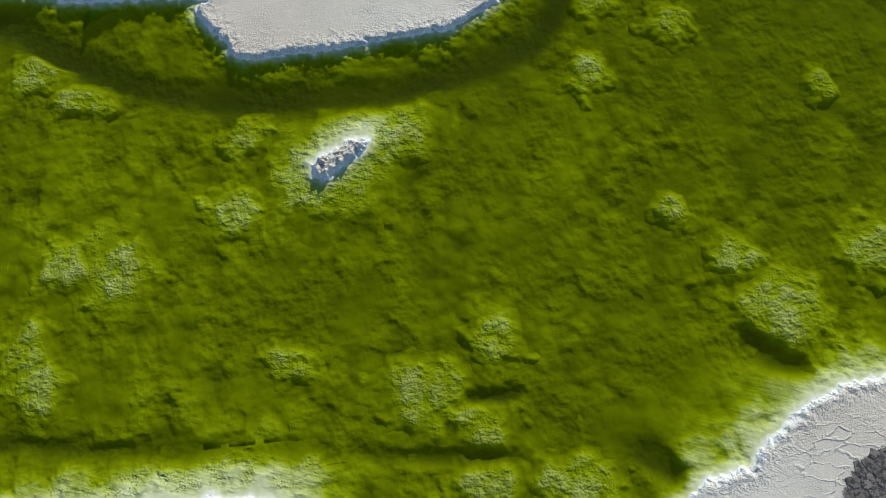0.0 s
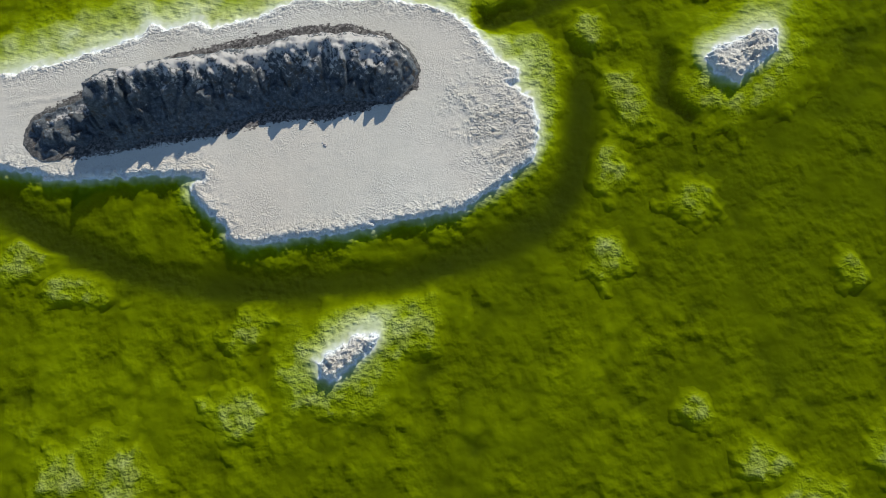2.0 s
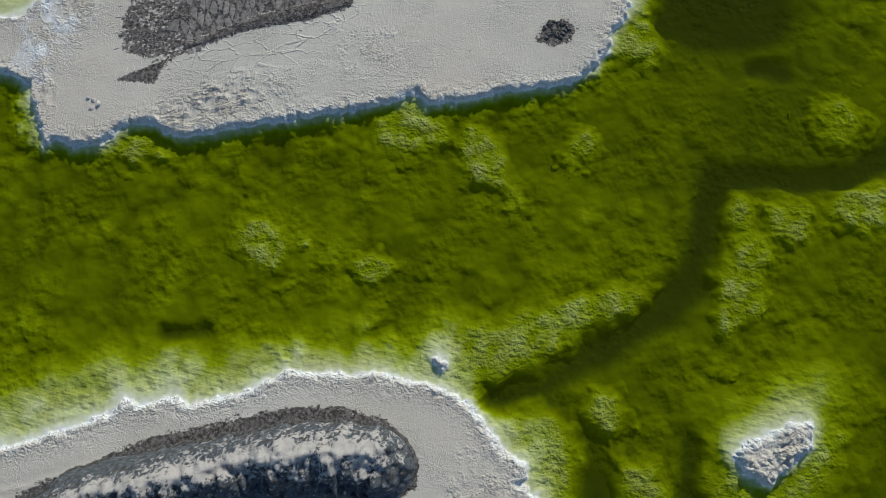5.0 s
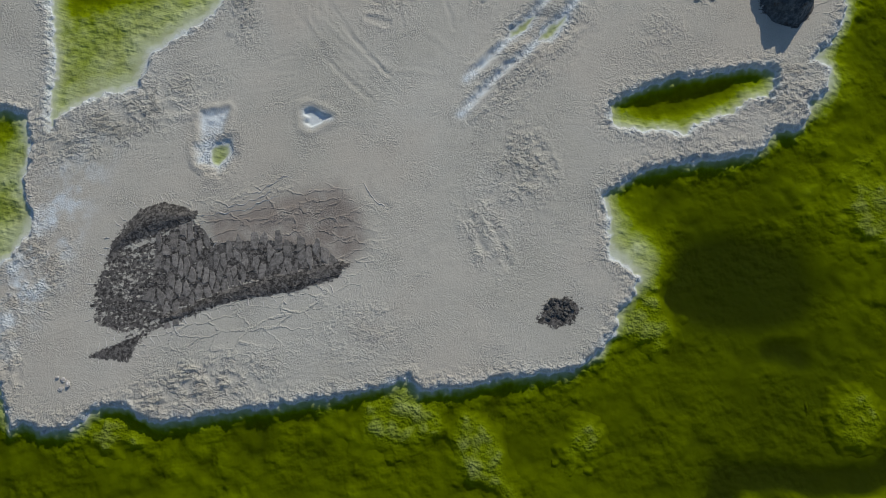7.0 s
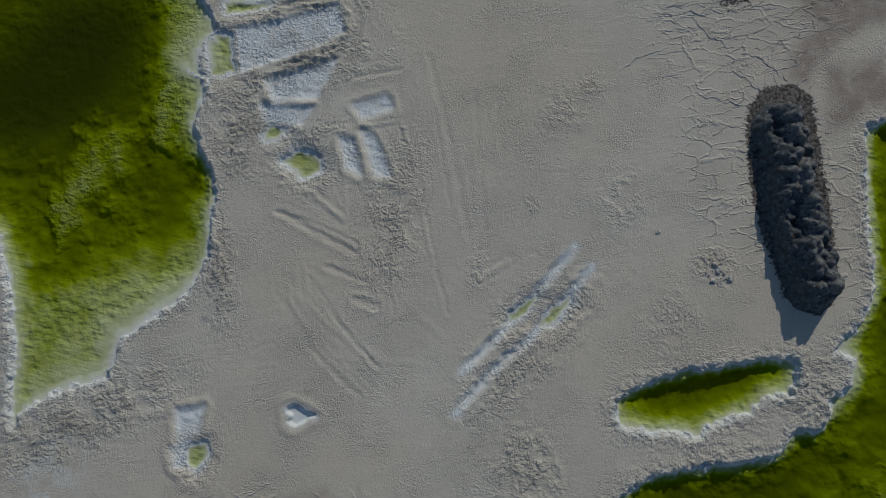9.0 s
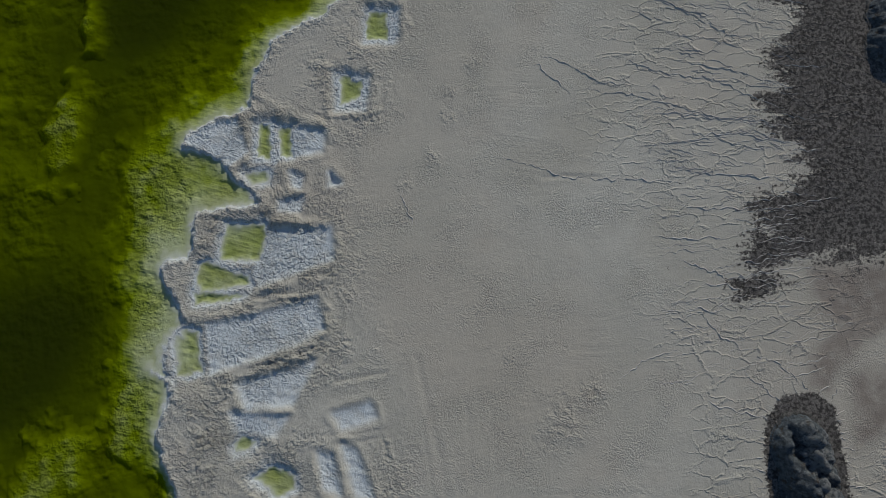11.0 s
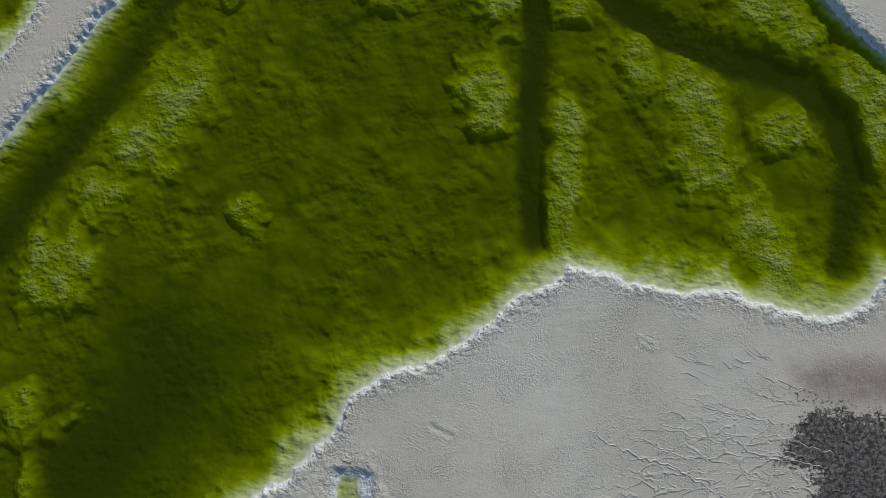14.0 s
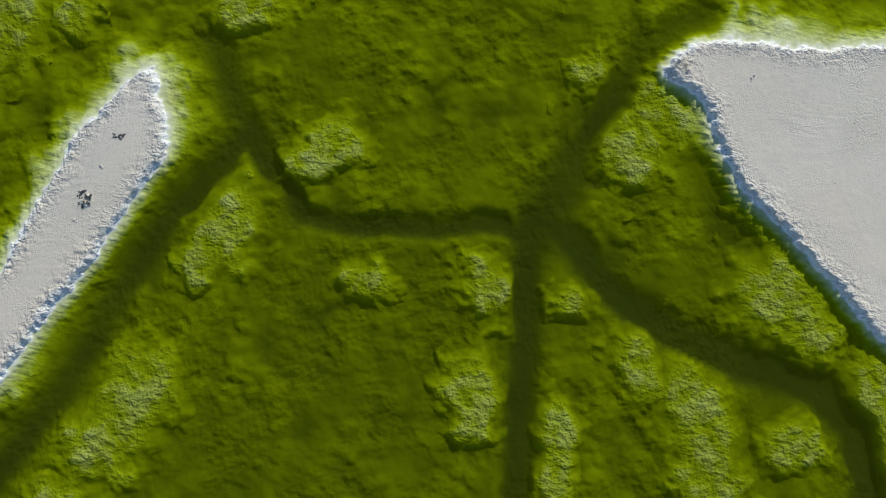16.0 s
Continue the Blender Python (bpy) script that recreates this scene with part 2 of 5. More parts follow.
# ---- the plan: shores, ponds, channels, in metres ----
SHORES = {
    "spoil_island": [(-57.6, 29.9), (-51.8, 33.1), (-43.2, 33.4), (-37.4, 34), (-31.7, 35.2), (-29.3, 35.7), (-28.7, 36.8), (-26.7, 36), (-23.6, 36.6), (-22.5, 35.5), (-17.3, 36.1), (-14.1, 37.1), (-12.9, 37.6), (-8.7, 36.8), (-4.2, 36.3), (-0.4, 35), (2.2, 33.8), (4, 32.4), (5.6, 29.6), (6.7, 27.7), (8.4, 26.6), (8.3, 25.5), (7.4, 25.1), (9.1, 23.5), (9.5, 21.2), (9.3, 19), (8.3, 17), (5.9, 15.5), (3.9, 14.4), (1, 12.9), (-1.7, 12.8), (-6, 12.6), (-11.4, 12.2), (-16.8, 12.3), (-20.6, 12.3), (-21.9, 13.1), (-22.3, 14.5), (-23.5, 15.7), (-24.8, 16.9), (-25.4, 18.3), (-25.2, 19.1), (-24, 19.7), (-27, 20.3), (-32.5, 20.7), (-38, 21.2), (-43.5, 23), (-51.9, 24.1)],
    "islet_west": [(-14.5, 0.1), (-12.8, 1.3), (-10.5, 2.4), (-8.6, 2.1), (-9.3, 0.8), (-11.3, -0.5), (-13, -1.6), (-14.3, -1)],
    "islet_east": [(27.1, 25.1), (28.7, 26.3), (31, 26.8), (33.1, 27.6), (34.7, 27.3), (34.1, 25), (32.9, 24.3), (31.6, 23.4), (29.8, 22.3), (28.1, 23.3), (27.5, 24.2)],
    "islet_dot": [(1.1, 36.9), (1.5, 37.2), (1.9, 37.0), (2.1, 36.5), (1.9, 36.0), (1.5, 35.8), (1.2, 36.2)],
    "south_shore": [(-54.7, -28.4), (-44.4, -29.3), (-31.7, -29.9), (-25.7, -29.8), (-20.1, -30.4), (-16.3, -32.5), (-16.8, -40.5), (-54, -36.8)],
    "southeast_shore": [(15.6, -34.5), (17.9, -32.9), (21.9, -32.4), (23.1, -30.6), (25.1, -29.4), (27.5, -27.8), (30.8, -26.4), (35.3, -25.9), (41.8, -26.4), (47, -33.7), (39.7, -42), (18.4, -42), (14.6, -37.1)],
    "north_island": [(1.5, 227.6), (0, 227.5), (-1.6, 226.3), (-3.3, 224.5), (-5.3, 223.1), (-6.7, 221.3), (-7.6, 219.5), (-9.3, 217), (-11.2, 214.1), (-12.6, 211.6), (-14.5, 209), (-16.6, 206), (-18.9, 203.5), (-24.6, 196.9), (-30.3, 187), (-22.6, 191), (-19.3, 194.8), (-17, 197.1), (-14.1, 200.2), (-11.7, 203.1), (-8.2, 207), (-10.3, 205.1), (-7.6, 207.4), (-4.3, 211.2), (-2.3, 213.9), (-0.3, 216.7), (1.6, 218.6), (2.5, 220.1), (2.4, 222.3), (1.9, 224.5), (2, 226.2)],
    "northeast_island": [(49.2, 222.7), (50.7, 224.1), (52.7, 224.9), (56.2, 225), (60.3, 223.9), (63.9, 223.2), (70.2, 223), (79.9, 223.1), (76.5, 189.9), (71.4, 189.4), (65.6, 195.2), (63.7, 198.2), (62, 200.9), (60.3, 203.2), (58.7, 205.9), (56.9, 208.2), (54.7, 210.8), (53.8, 213.5), (52.9, 216.6), (52.7, 219), (51.1, 220.8), (49.6, 221.8)],
    "main_south": [(-36.3, 63), (-34.7, 63.4), (-33.3, 62.6), (-30.5, 62.4), (-28.8, 63.2), (-27.6, 64.1), (-24.8, 63.9), (-23.7, 62.7), (-22.1, 62.1), (-16.5, 62.4), (-10.8, 62.6), (-5.2, 62.8), (-0.1, 63.1), (2.4, 63.9), (3.2, 62.5), (6, 62.4), (11.7, 62.9), (17.3, 62.8), (20.3, 63.9), (22.6, 66), (23.2, 67.7), (24.9, 69.3), (25.8, 71), (24.6, 72.4), (23.3, 73.5), (23.6, 76.8), (23.4, 79.7), (24.7, 80.2)],
    "main_east": [(26.7, 81.4), (30.6, 82.1), (36, 82.1), (39.9, 82.4), (41.2, 83.4), (41.8, 84.5), (43.9, 84.1), (45.3, 85.3), (45.8, 86.9), (47.9, 88.1), (48.4, 90.5), (46.9, 91.5), (48.9, 92.9), (50.9, 95.2), (51.8, 97.4), (52.1, 102.5), (52.8, 107.1), (53.2, 110.7), (53.9, 112.4), (55.2, 113.1), (56.6, 113.3), (65.4, 113.5), (72.8, 113.3)],
    "main_north": [(78, 169.7), (70.8, 173.8), (63.2, 172), (62.3, 171.1), (61.3, 170.1), (59, 169.1), (56.3, 169), (53.8, 169.8), (50.2, 171.2), (48.3, 172.5), (45.7, 172.8), (44, 172.6), (42.5, 173.4), (38.9, 174.4), (36.9, 175.6), (34.9, 176.1), (33.6, 176.5), (32.9, 175.7), (31.5, 174.9), (28.7, 174.3), (27, 173.4), (25.7, 172.1), (24.3, 171.4), (22.4, 170.6), (20.7, 169.7), (18.5, 169), (15.8, 168.8), (13.6, 167.9), (11.9, 167.1), (11, 165.7), (10.3, 164), (8.4, 162.7), (6.7, 161.6), (5.6, 160.5)],
    "main_northwest": [(7.9, 162.7), (5.5, 160.3), (2.9, 159.3), (0.3, 158.4), (-0.7, 156.5), (-2.2, 154), (-2.7, 151.3), (-4.1, 150.8), (-6.8, 150.2), (-9.3, 148.8), (-9.4, 147.7), (-7.8, 147.1), (-6.4, 146.4), (-5.2, 144.7), (-2.9, 142.3), (-2.4, 141.3), (-5.6, 141.2), (-8.3, 141), (-9, 139.7), (-8.8, 138.1), (-9.5, 136.9), (-11.4, 136.8), (-12.1, 135.9), (-11.7, 134.3), (-10.5, 132.1), (-10.3, 130.5), (-11.9, 128.2), (-12.3, 126.8), (-11.2, 125.2)],
    "main_west": [(-13.4, 126.5), (-12.2, 125.5), (-11.6, 123.9), (-13.1, 121.1), (-12.8, 118.4), (-11.5, 115.6), (-11.4, 113.3), (-12.2, 110.2), (-12.4, 107.4), (-13.6, 105.3), (-15.5, 103.3), (-18.3, 101.9), (-21.5, 100), (-22.4, 98), (-23.3, 96.4), (-28.1, 95.8), (-31.2, 94.4), (-32.4, 92.8), (-32.4, 95), (-31.8, 101.2), (-32.4, 107.9), (-33.2, 111.4), (-36.5, 112.9), (-41.8, 107.8), (-44.7, 97.1), (-47.5, 86.7)],
    "main_southwest": [(-55.7, 89.5), (-54.4, 70), (-45.8, 71.6), (-39.9, 71.4), (-37.6, 69.7), (-37.5, 67.8), (-36.9, 65.4), (-36.2, 63.5)],
}
PONDS = {
    "long_pond": [(25.4, 89), (27.4, 89.8), (32, 91), (37.5, 91.2), (42.8, 91.2), (42.7, 89.4), (41.9, 88.1), (39.7, 88.1), (37.9, 86.9), (35, 86.2), (32.4, 85.1), (30.6, 85.7), (28.4, 85.9), (25.8, 86.7), (25.3, 87.4)],
    "southwest_pond": [(-49.7, 96.1), (-37.1, 95.6), (-35, 94.9), (-34.4, 91.3), (-35.2, 87.1), (-34.1, 84), (-34.6, 81.7), (-36.3, 79.9), (-38.6, 78.1), (-48.8, 78)],
    "pool_a": [(-5.4, 139.5), (-2, 139.2), (-1.8, 137.9), (-2.5, 135.7), (-6.4, 136.2), (-6, 137.8)],
    "pool_b": [(-8.4, 135.8), (-7.7, 136.1), (-3.8, 134.4), (-3.6, 133.5), (-8.6, 133.2)],
    "pool_c": [(-10.3, 129.8), (-8.8, 129.6), (-8.6, 125.9), (-10.3, 126.1)],
    "pool_d": [(10.1, 160), (12, 159.8), (11.8, 156.7), (9.5, 157.1)],
    "pool_e": [(6.6, 153.5), (7.2, 153.4), (8.1, 152.6), (8.8, 152.8), (8.6, 151.1), (6.5, 150.2)],
    "pool_f": [(-1.9, 149.3), (-0.7, 149.1), (-0.9, 145.7), (-2.2, 145.9)],
    "pool_g": [(0.3, 148.5), (1.3, 148.4), (1.4, 145.6), (0.1, 145.8)],
    "pool_h": [(-3.4, 144.5), (-1, 144.4), (-1.1, 143.3), (-2.8, 143.3)],
    "pool_i": [(-4.3, 115.9), (-2.6, 116.8), (-0.6, 115.8), (-0.7, 114.6), (-2.3, 113.9)],
    "pool_j": [(-5.9, 118.9), (-5, 119.8), (-3.9, 119.1), (-4.5, 118.5), (-5.9, 118.2)],
    "pool_k": [(-15.5, 89.1), (-13.9, 89.2), (-13.9, 88), (-14.9, 87), (-15.6, 87.4)],
    "pool_l": [(16.5, 98.1), (18.3, 99.4), (19.2, 99.7), (17.9, 98.1), (16.4, 97.5)],
    "pool_m": [(19.2, 97), (21.1, 98.7), (22.6, 99.4), (22.2, 98.6), (20.3, 97)],
    "pool_n": [(-8.9, 133.3), (-4.2, 132.6), (-6.6, 132.1), (-8.9, 132.3)],
    "pool_o": [(-10.9, 129.3), (-9.4, 129.3), (-9.5, 125.8), (-10.9, 125.6)],
}
# half width, depth, course
CHANNELS = [
    (1.38, 1.1, [(-47.8, 20.8), (-44.5, 19), (-39, 15.2), (-33.6, 11.9), (-28.3, 9.7), (-22.9, 8.5), (-17.6, 7.8), (-12.2, 7.2), (-6.8, 7.1), (-1.3, 7.9), (4.2, 9), (9.4, 11), (12.1, 14.4), (13.6, 18.5), (14.3, 24), (13.7, 28.7), (11.2, 32.4)]),
    (1.25, 1.3, [(6.1, 33), (10.6, 32.7), (13.8, 34.4), (18.7, 36.7), (23.6, 38.5), (27.5, 41)]),
    (1.38, 1.2, [(23.9, 39.4), (27.2, 42.2), (28.9, 45.4), (29.8, 48.7), (30.9, 51.1)]),
    (0.92, 1.6, [(30.8, 51.5), (34.6, 51.2), (39.5, 50.2), (44, 49.8), (48.2, 51.4), (53.3, 52.8)]),
    (0.66, 1.1, [(-24.8, 42.5), (-20.7, 42)]),
    (0.59, 0.9, [(-1.5, -23.6), (2.4, -23.9)]),
    (0.99, 1.2, [(24.7, -21.7), (26.5, -23.2), (28.4, -23.9)]),
    (1.05, 0.9, [(13.3, -30.2), (15.4, -32.3)]),
    (0.72, 0.7, [(-48.6, -22.9), (-40.1, -24.1), (-29.6, -25.6), (-19.2, -26.6), (-9, -28.1), (1.1, -29.4)]),
    (0.72, 0.8, [(-49.6, 20.8), (-45.8, 18.9), (-42.7, 16.5), (-37.2, 13.5)]),
    (1.12, 1.4, [(34.9, 209.4), (34.6, 207.3), (33.6, 199.3), (32.3, 192.1), (31.4, 185.5), (31, 179.6)]),
    (0.85, 1.2, [(12.8, 215.8), (13.9, 212.8), (18.5, 211.1), (28, 210.1), (32.8, 210), (34.9, 207.4)]),
    (1.38, 1.1, [(11.5, 217.3), (9.7, 221.3), (1.6, 213.4), (-4.1, 206.5), (-9.7, 198.3), (-15.2, 192.2)]),
    (1.48, 1.1, [(-15.4, 192.4), (-18.8, 188), (-22.1, 184.1)]),
    (1.25, 1.4, [(35.8, 210.2), (38.4, 208.1), (42.6, 201.8), (47.7, 197.9), (52.9, 195), (59.7, 191.8), (62.4, 188.1), (62.9, 183.1), (61, 176.2), (59.7, 173.4)]),
    (1.81, 0.9, [(34.9, 207.4), (38.9, 212.9), (42.3, 218.5), (48.5, 224.5), (53.2, 227.4)]),
    (1.25, 0.45, [(51.1, 213.8), (52.4, 208.3), (54.9, 205.1), (58.3, 202.9), (61.8, 198.4), (65.7, 193.4)]),
    (1.31, 0.7, [(6.6, 231.1), (8, 227.6), (8.7, 223.1), (11.4, 219.2)]),
    (1.31, 1.3, [(29.6, 68.8), (34.4, 68.3)]),
    (2.79, 1.5, [(33.4, 69.6), (38.8, 68.6)]),
    (0.99, 0.9, [(37.6, 62.7), (40.3, 61.8)]),
    (0.92, 0.7, [(23.7, 26.7), (23, 21.7), (24.6, 19.8)]),
    (3.94, 0.9, [(-24.4, 131), (-29.9, 126.1), (-36.5, 125)]),
    (3.6, 0.45, [(-6.3, 174.5), (-4.7, 171), (-14.7, 162.2)]),
]
# x, y, half length, half width, turn
MOUNDS = [
    (14.3, 6.9, 2.0, 2.4, 0), (23.4, 11.2, 2.4, 2.4, 0), (18.9, 22.2, 2.1, 4.0, 25),
    (15.7, 15, 2.1, 2.6, 0), (29.9, 38.7, 1.5, 4.0, -15), (-3.7, 46.2, 1.3, 1.3, 0),
    (16.4, 30, 2.1, 2.1, 0), (10.2, 26.8, 3.2, 4.8, 0), (36.7, 2.4, 1.6, 1.6, 0),
    (24.9, -13.8, 2.4, 2.6, 0), (28.8, -19.5, 3.4, 3.4, 0), (-22.4, -3.7, 2.6, 2.4, 0),
    (-21, 4.1, 2.1, 2.1, 0), (-34.1, -8, 3.2, 4.0, 10), (-39.5, -7.3, 3.2, 1.9, -20),
]
MOUNDS += [
    (-42.6, 13.8, 3.2, 2.4, -25), (-37.6, 10.2, 3.7, 1.6, -15), (1.5, -18.4, 2.4, 2.4, 0),
    (-12.5, -0.1, 6.4, 4.8, 20), (-6.8, 2, 5.8, 2.6, 20), (30.5, 22.3, 6.9, 3.7, 10),
    (19.5, -8.4, 1.6, 1.6, 0), (-42.9, -15, 2.4, 2.9, 0), (-41.7, -19.1, 2.6, 2.6, 0),
    (-5.8, -22.6, 4.0, 2.9, -15), (-0.8, -26.4, 3.2, 2.1, -35), (36.9, -14.3, 2.4, 2.9, 0),
    (-17.9, -18.9, 2.4, 1.6, -20), (27.4, -18.6, 3.7, 3.2, 0), (-29.6, -28.9, 13.8, 2.4, 5),
]
MOUNDS += [
    (-0.7, -31.5, 3.2, 2.1, 0), (6.8, -31.9, 3.2, 2.6, 0), (31.9, 41.7, 1.9, 4.5, -15),
    (32.1, 47.8, 2.4, 2.4, 0), (37.3, 46, 2.6, 2.4, 0), (44.8, 46.8, 3.2, 2.6, 0),
    (17.3, 39.9, 5.0, 1.7, 10), (8.3, 37.5, 6.9, 2.6, 12), (-3.9, 46.2, 1.9, 1.9, 0),
    (-14.7, 50, 2.6, 3.2, 20), (8.5, 55.9, 2.1, 4.5, 25), (1, 60.4, 4.5, 2.9, 0),
    (18.4, 56.4, 1.9, 1.9, 0), (-26.8, 62, 3.2, 2.1, 0), (50.3, 75.3, 3.2, 4.0, 15),
]
MOUNDS += [
    (25.6, 67.1, 3.4, 2.6, 0), (44.4, 55.6, 2.6, 2.6, 0), (-24, 116.9, 4.0, 2.9, 40),
    (-26.8, 113.1, 2.1, 2.6, 20), (-21.8, 119.7, 2.6, 2.6, 30), (-15.8, 122.6, 2.4, 3.2, 0),
    (-12.9, 130.8, 2.1, 4.8, 0), (-16, 181, 2.9, 2.4, 10), (-17.4, 163.6, 1.9, 4.5, -15),
    (-21.3, 150.9, 2.0, 5.3, -12), (-19, 169, 2.1, 2.6, 0), (-12.9, 143.7, 3.2, 5.3, 0),
    (-10.9, 139.4, 3.2, 3.2, 0), (18.2, 219, 2.9, 2.6, 0), (15.1, 217.4, 3.2, 1.9, 0),
]
MOUNDS += [
    (7, 212.3, 3.2, 5.0, -25), (4.1, 208.9, 2.1, 2.6, -25), (-1.9, 197.3, 3.4, 5.3, -25),
    (-6.2, 192.9, 3.2, 3.2, -30), (30.8, 203.8, 2.4, 3.2, 0), (28.2, 194.5, 2.9, 4.0, 0),
    (49.4, 219.9, 4.0, 3.7, 30), (45.1, 216, 4.0, 4.0, 10), (57.9, 200.9, 5.0, 4.8, -20),
    (59.6, 197.1, 3.2, 3.2, 0), (43.6, 195.8, 2.1, 3.7, 20), (48.5, 190, 3.4, 7.4, 10),
    (48.3, 184.6, 3.2, 3.2, 0), (35.5, 190.8, 1.9, 3.2, 0), (35, 185.9, 1.9, 3.7, 0),
]
MOUNDS += [
    (56.3, 187.2, 3.2, 2.6, 0), (19.7, 205.7, 2.4, 1.9, 0), (38.1, 201.8, 1.9, 1.6, 0),
    (33.4, 181.5, 1.6, 4.0, 0), (52.6, 177.2, 2.4, 4.8, 15), (64.8, 186.7, 2.1, 5.8, 5),
    (6.6, 211.5, 3.7, 3.7, 0), (-10.2, 188.6, 2.4, 2.4, 0), (-14.7, 182.2, 3.4, 3.7, 0),
    (3.5, 185.4, 1.6, 1.6, 0), (64.9, 189.9, 3.2, 5.8, 0), (-11.8, 234.7, 3.2, 4.8, 0),
    (-6.3, 234.1, 2.1, 2.1, 0), (10.6, 232.9, 3.7, 2.1, 0), (42.3, 223.4, 2.1, 2.1, 0),
]
# dark damp mud: outlines
MUD = [
    [(-27.9, 72.1), (-27.8, 75.8), (-26.1, 79), (-25.5, 81.2), (-22.9, 83.4), (-20, 83.6), (-17.2, 82.2), (-16.7, 79.7), (-15.4, 77), (-13, 74.4), (-6.3, 75), (-2, 75.6), (-4.1, 73.8), (-6.9, 73.2), (-13.1, 73.1), (-18.7, 72), (-22.1, 70.7), (-24, 69), (-25.7, 68.4), (-28.7, 69.1), (-25.4, 70.2), (-24, 71.5)],
    [(52.2, 162.2), (51.2, 156.2), (51.6, 153.7), (49.9, 151), (49.6, 147), (47.9, 146.6), (50, 143.5), (50.5, 140.7), (50.1, 138.5), (48, 136.6), (45.7, 135.8), (45.4, 134.2), (43.5, 132.8), (43, 128.7), (42.7, 127.2), (46.3, 128.3), (48.2, 129.7), (56, 129.3), (66, 130.3), (73.3, 158), (62.9, 158.5), (54.8, 160.7)],
    [(46.7, 118.5), (47.4, 121.3), (50, 123.1), (53.8, 125.3), (58, 127.2), (59.4, 124.6), (53.2, 121.8), (50, 119.8), (48.5, 117.7)],
    [(28.4, -36.3), (29.6, -34.1), (31.4, -32.7), (33.5, -31.7), (40.2, -31.1), (37.1, -41.6), (28, -40.7)],
    [(15.3, 68), (16.7, 69.5), (18.5, 69.8), (19.4, 68.8), (18.4, 67.3), (16.7, 67.2)],
    [(-16.3, 33.8), (-12.8, 34.1), (-8.4, 33.6), (-4.1, 32), (-1.8, 28.3), (-1.9, 25.8), (-4.4, 25), (-10.1, 23.8), (-16.6, 24.3), (-21.1, 23.7), (-29.4, 23.5), (-37.7, 23.3), (-40.6, 24.0), (-41.6, 25.6), (-41.0, 27.6), (-39.6, 28.6), (-37.3, 29.6), (-25.9, 32.8)],
    [(42.2, 115.5), (44.1, 117.6), (47, 118), (48.7, 116.5), (48.6, 111.3), (48.5, 105.7), (48.3, 100.7), (47, 97.5), (44.9, 96.4), (42.9, 97.2), (41.7, 103.1), (41.4, 109.8)],
]
# brown damp stains
STAINS = [
    [(-16.6, 82), (-9.7, 83), (-2.8, 83.7), (-0.7, 80.8), (-0.5, 76.8), (-2.3, 75.5), (-5.7, 74.8), (-11.9, 74.3), (-15.7, 77.3)],
    [(52.7, 165), (58, 164.9), (64.5, 163.9), (63.6, 160), (57.2, 161), (52.9, 162.1)],
    [(48.7, 129.4), (55.9, 129.1), (60.3, 128.9), (58.8, 122.9), (50.9, 122.8), (48.9, 125.5)],
    [(50.6, 119.2), (56.3, 119.7), (57.7, 114.9), (54.2, 114.1), (49.9, 112.3)],
]
# floor height, outline
PITS = [
    (0.05, [(-7.8, 130), (0.2, 130.9), (2.6, 131.4), (2.9, 128.6), (-0, 127.4), (-7.7, 125.6)]),
    (0.06, [(-1.6, 138.6), (4.4, 138), (4.4, 135.1), (-2.7, 133.3), (-3.2, 134.4)]),
    (0.04, [(-5.3, 124.3), (1.9, 125.5), (-0.4, 122.1), (-4.4, 122.1)]),
    (0.08, [(0.1, 149), (4.6, 147.7), (4.2, 145.7), (0.1, 145.6)]),
    (0.02, [(4.8, 143.5), (5.8, 142.3), (4.7, 142.2)]),
    (0.03, [(1.8, 117.5), (2.8, 117.1), (3.3, 113.7), (2.1, 114.5)]),
    (0.05, [(4, 117.8), (5, 117.3), (6.2, 113.1), (4.9, 113.5)]),
    (0.02, [(-5.8, 91.8), (-5.4, 92.0), (-4.9, 91.85), (-4.3, 91.5), (-3.7, 91.2), (-3.1, 90.7), (-3.8, 90.6), (-4.4, 90.3), (-5.0, 90.0), (-5.45, 90.1), (-5.75, 90.6), (-5.35, 91.1), (-5.85, 91.4)]),
    (0.06, [(-17, 89.2), (-15.3, 90.1), (-15.5, 87.3), (-16.8, 87.6)]),
    (0.05, [(10.1, 160.3), (13.1, 159.8), (12.6, 156.3), (9.3, 156.6)]),
    (0.05, [(6.1, 153.8), (9.4, 152.9), (8.8, 149.5), (5.9, 149.8)]),
    (0.05, [(-2.2, 149.6), (-0.2, 149.4), (-0.4, 145.2), (-2.6, 145.5)]),
    (0.05, [(1.1, 144), (2.1, 143.3), (1.8, 142.3), (1.3, 142.6)]),
    (0.06, [(-9.4, 148.4), (-6.1, 149.8), (-4, 149.8), (-3, 146.6), (-5, 145.2), (-7.3, 147.1)]),
    (0.1, [(0.4, 63.8), (2.4, 63.9), (2.3, 63.2), (0.3, 63.2)]),
    (0.05, [(-0.2, 141.1), (2, 141.2), (1.6, 140.1), (-0.2, 140.3)]),
    (0.08, [(-5.9, 121.8), (-1, 120.9), (-2, 119.5), (-5.7, 120.2)]),
    (0.05, [(-16.3, 92.7), (-13.8, 92.7), (-14.5, 90.5), (-16.4, 90.1)]),
    (0.07, [(3.4, 120.7), (6.7, 121.3), (7.1, 120), (4.1, 119.4)]),
]
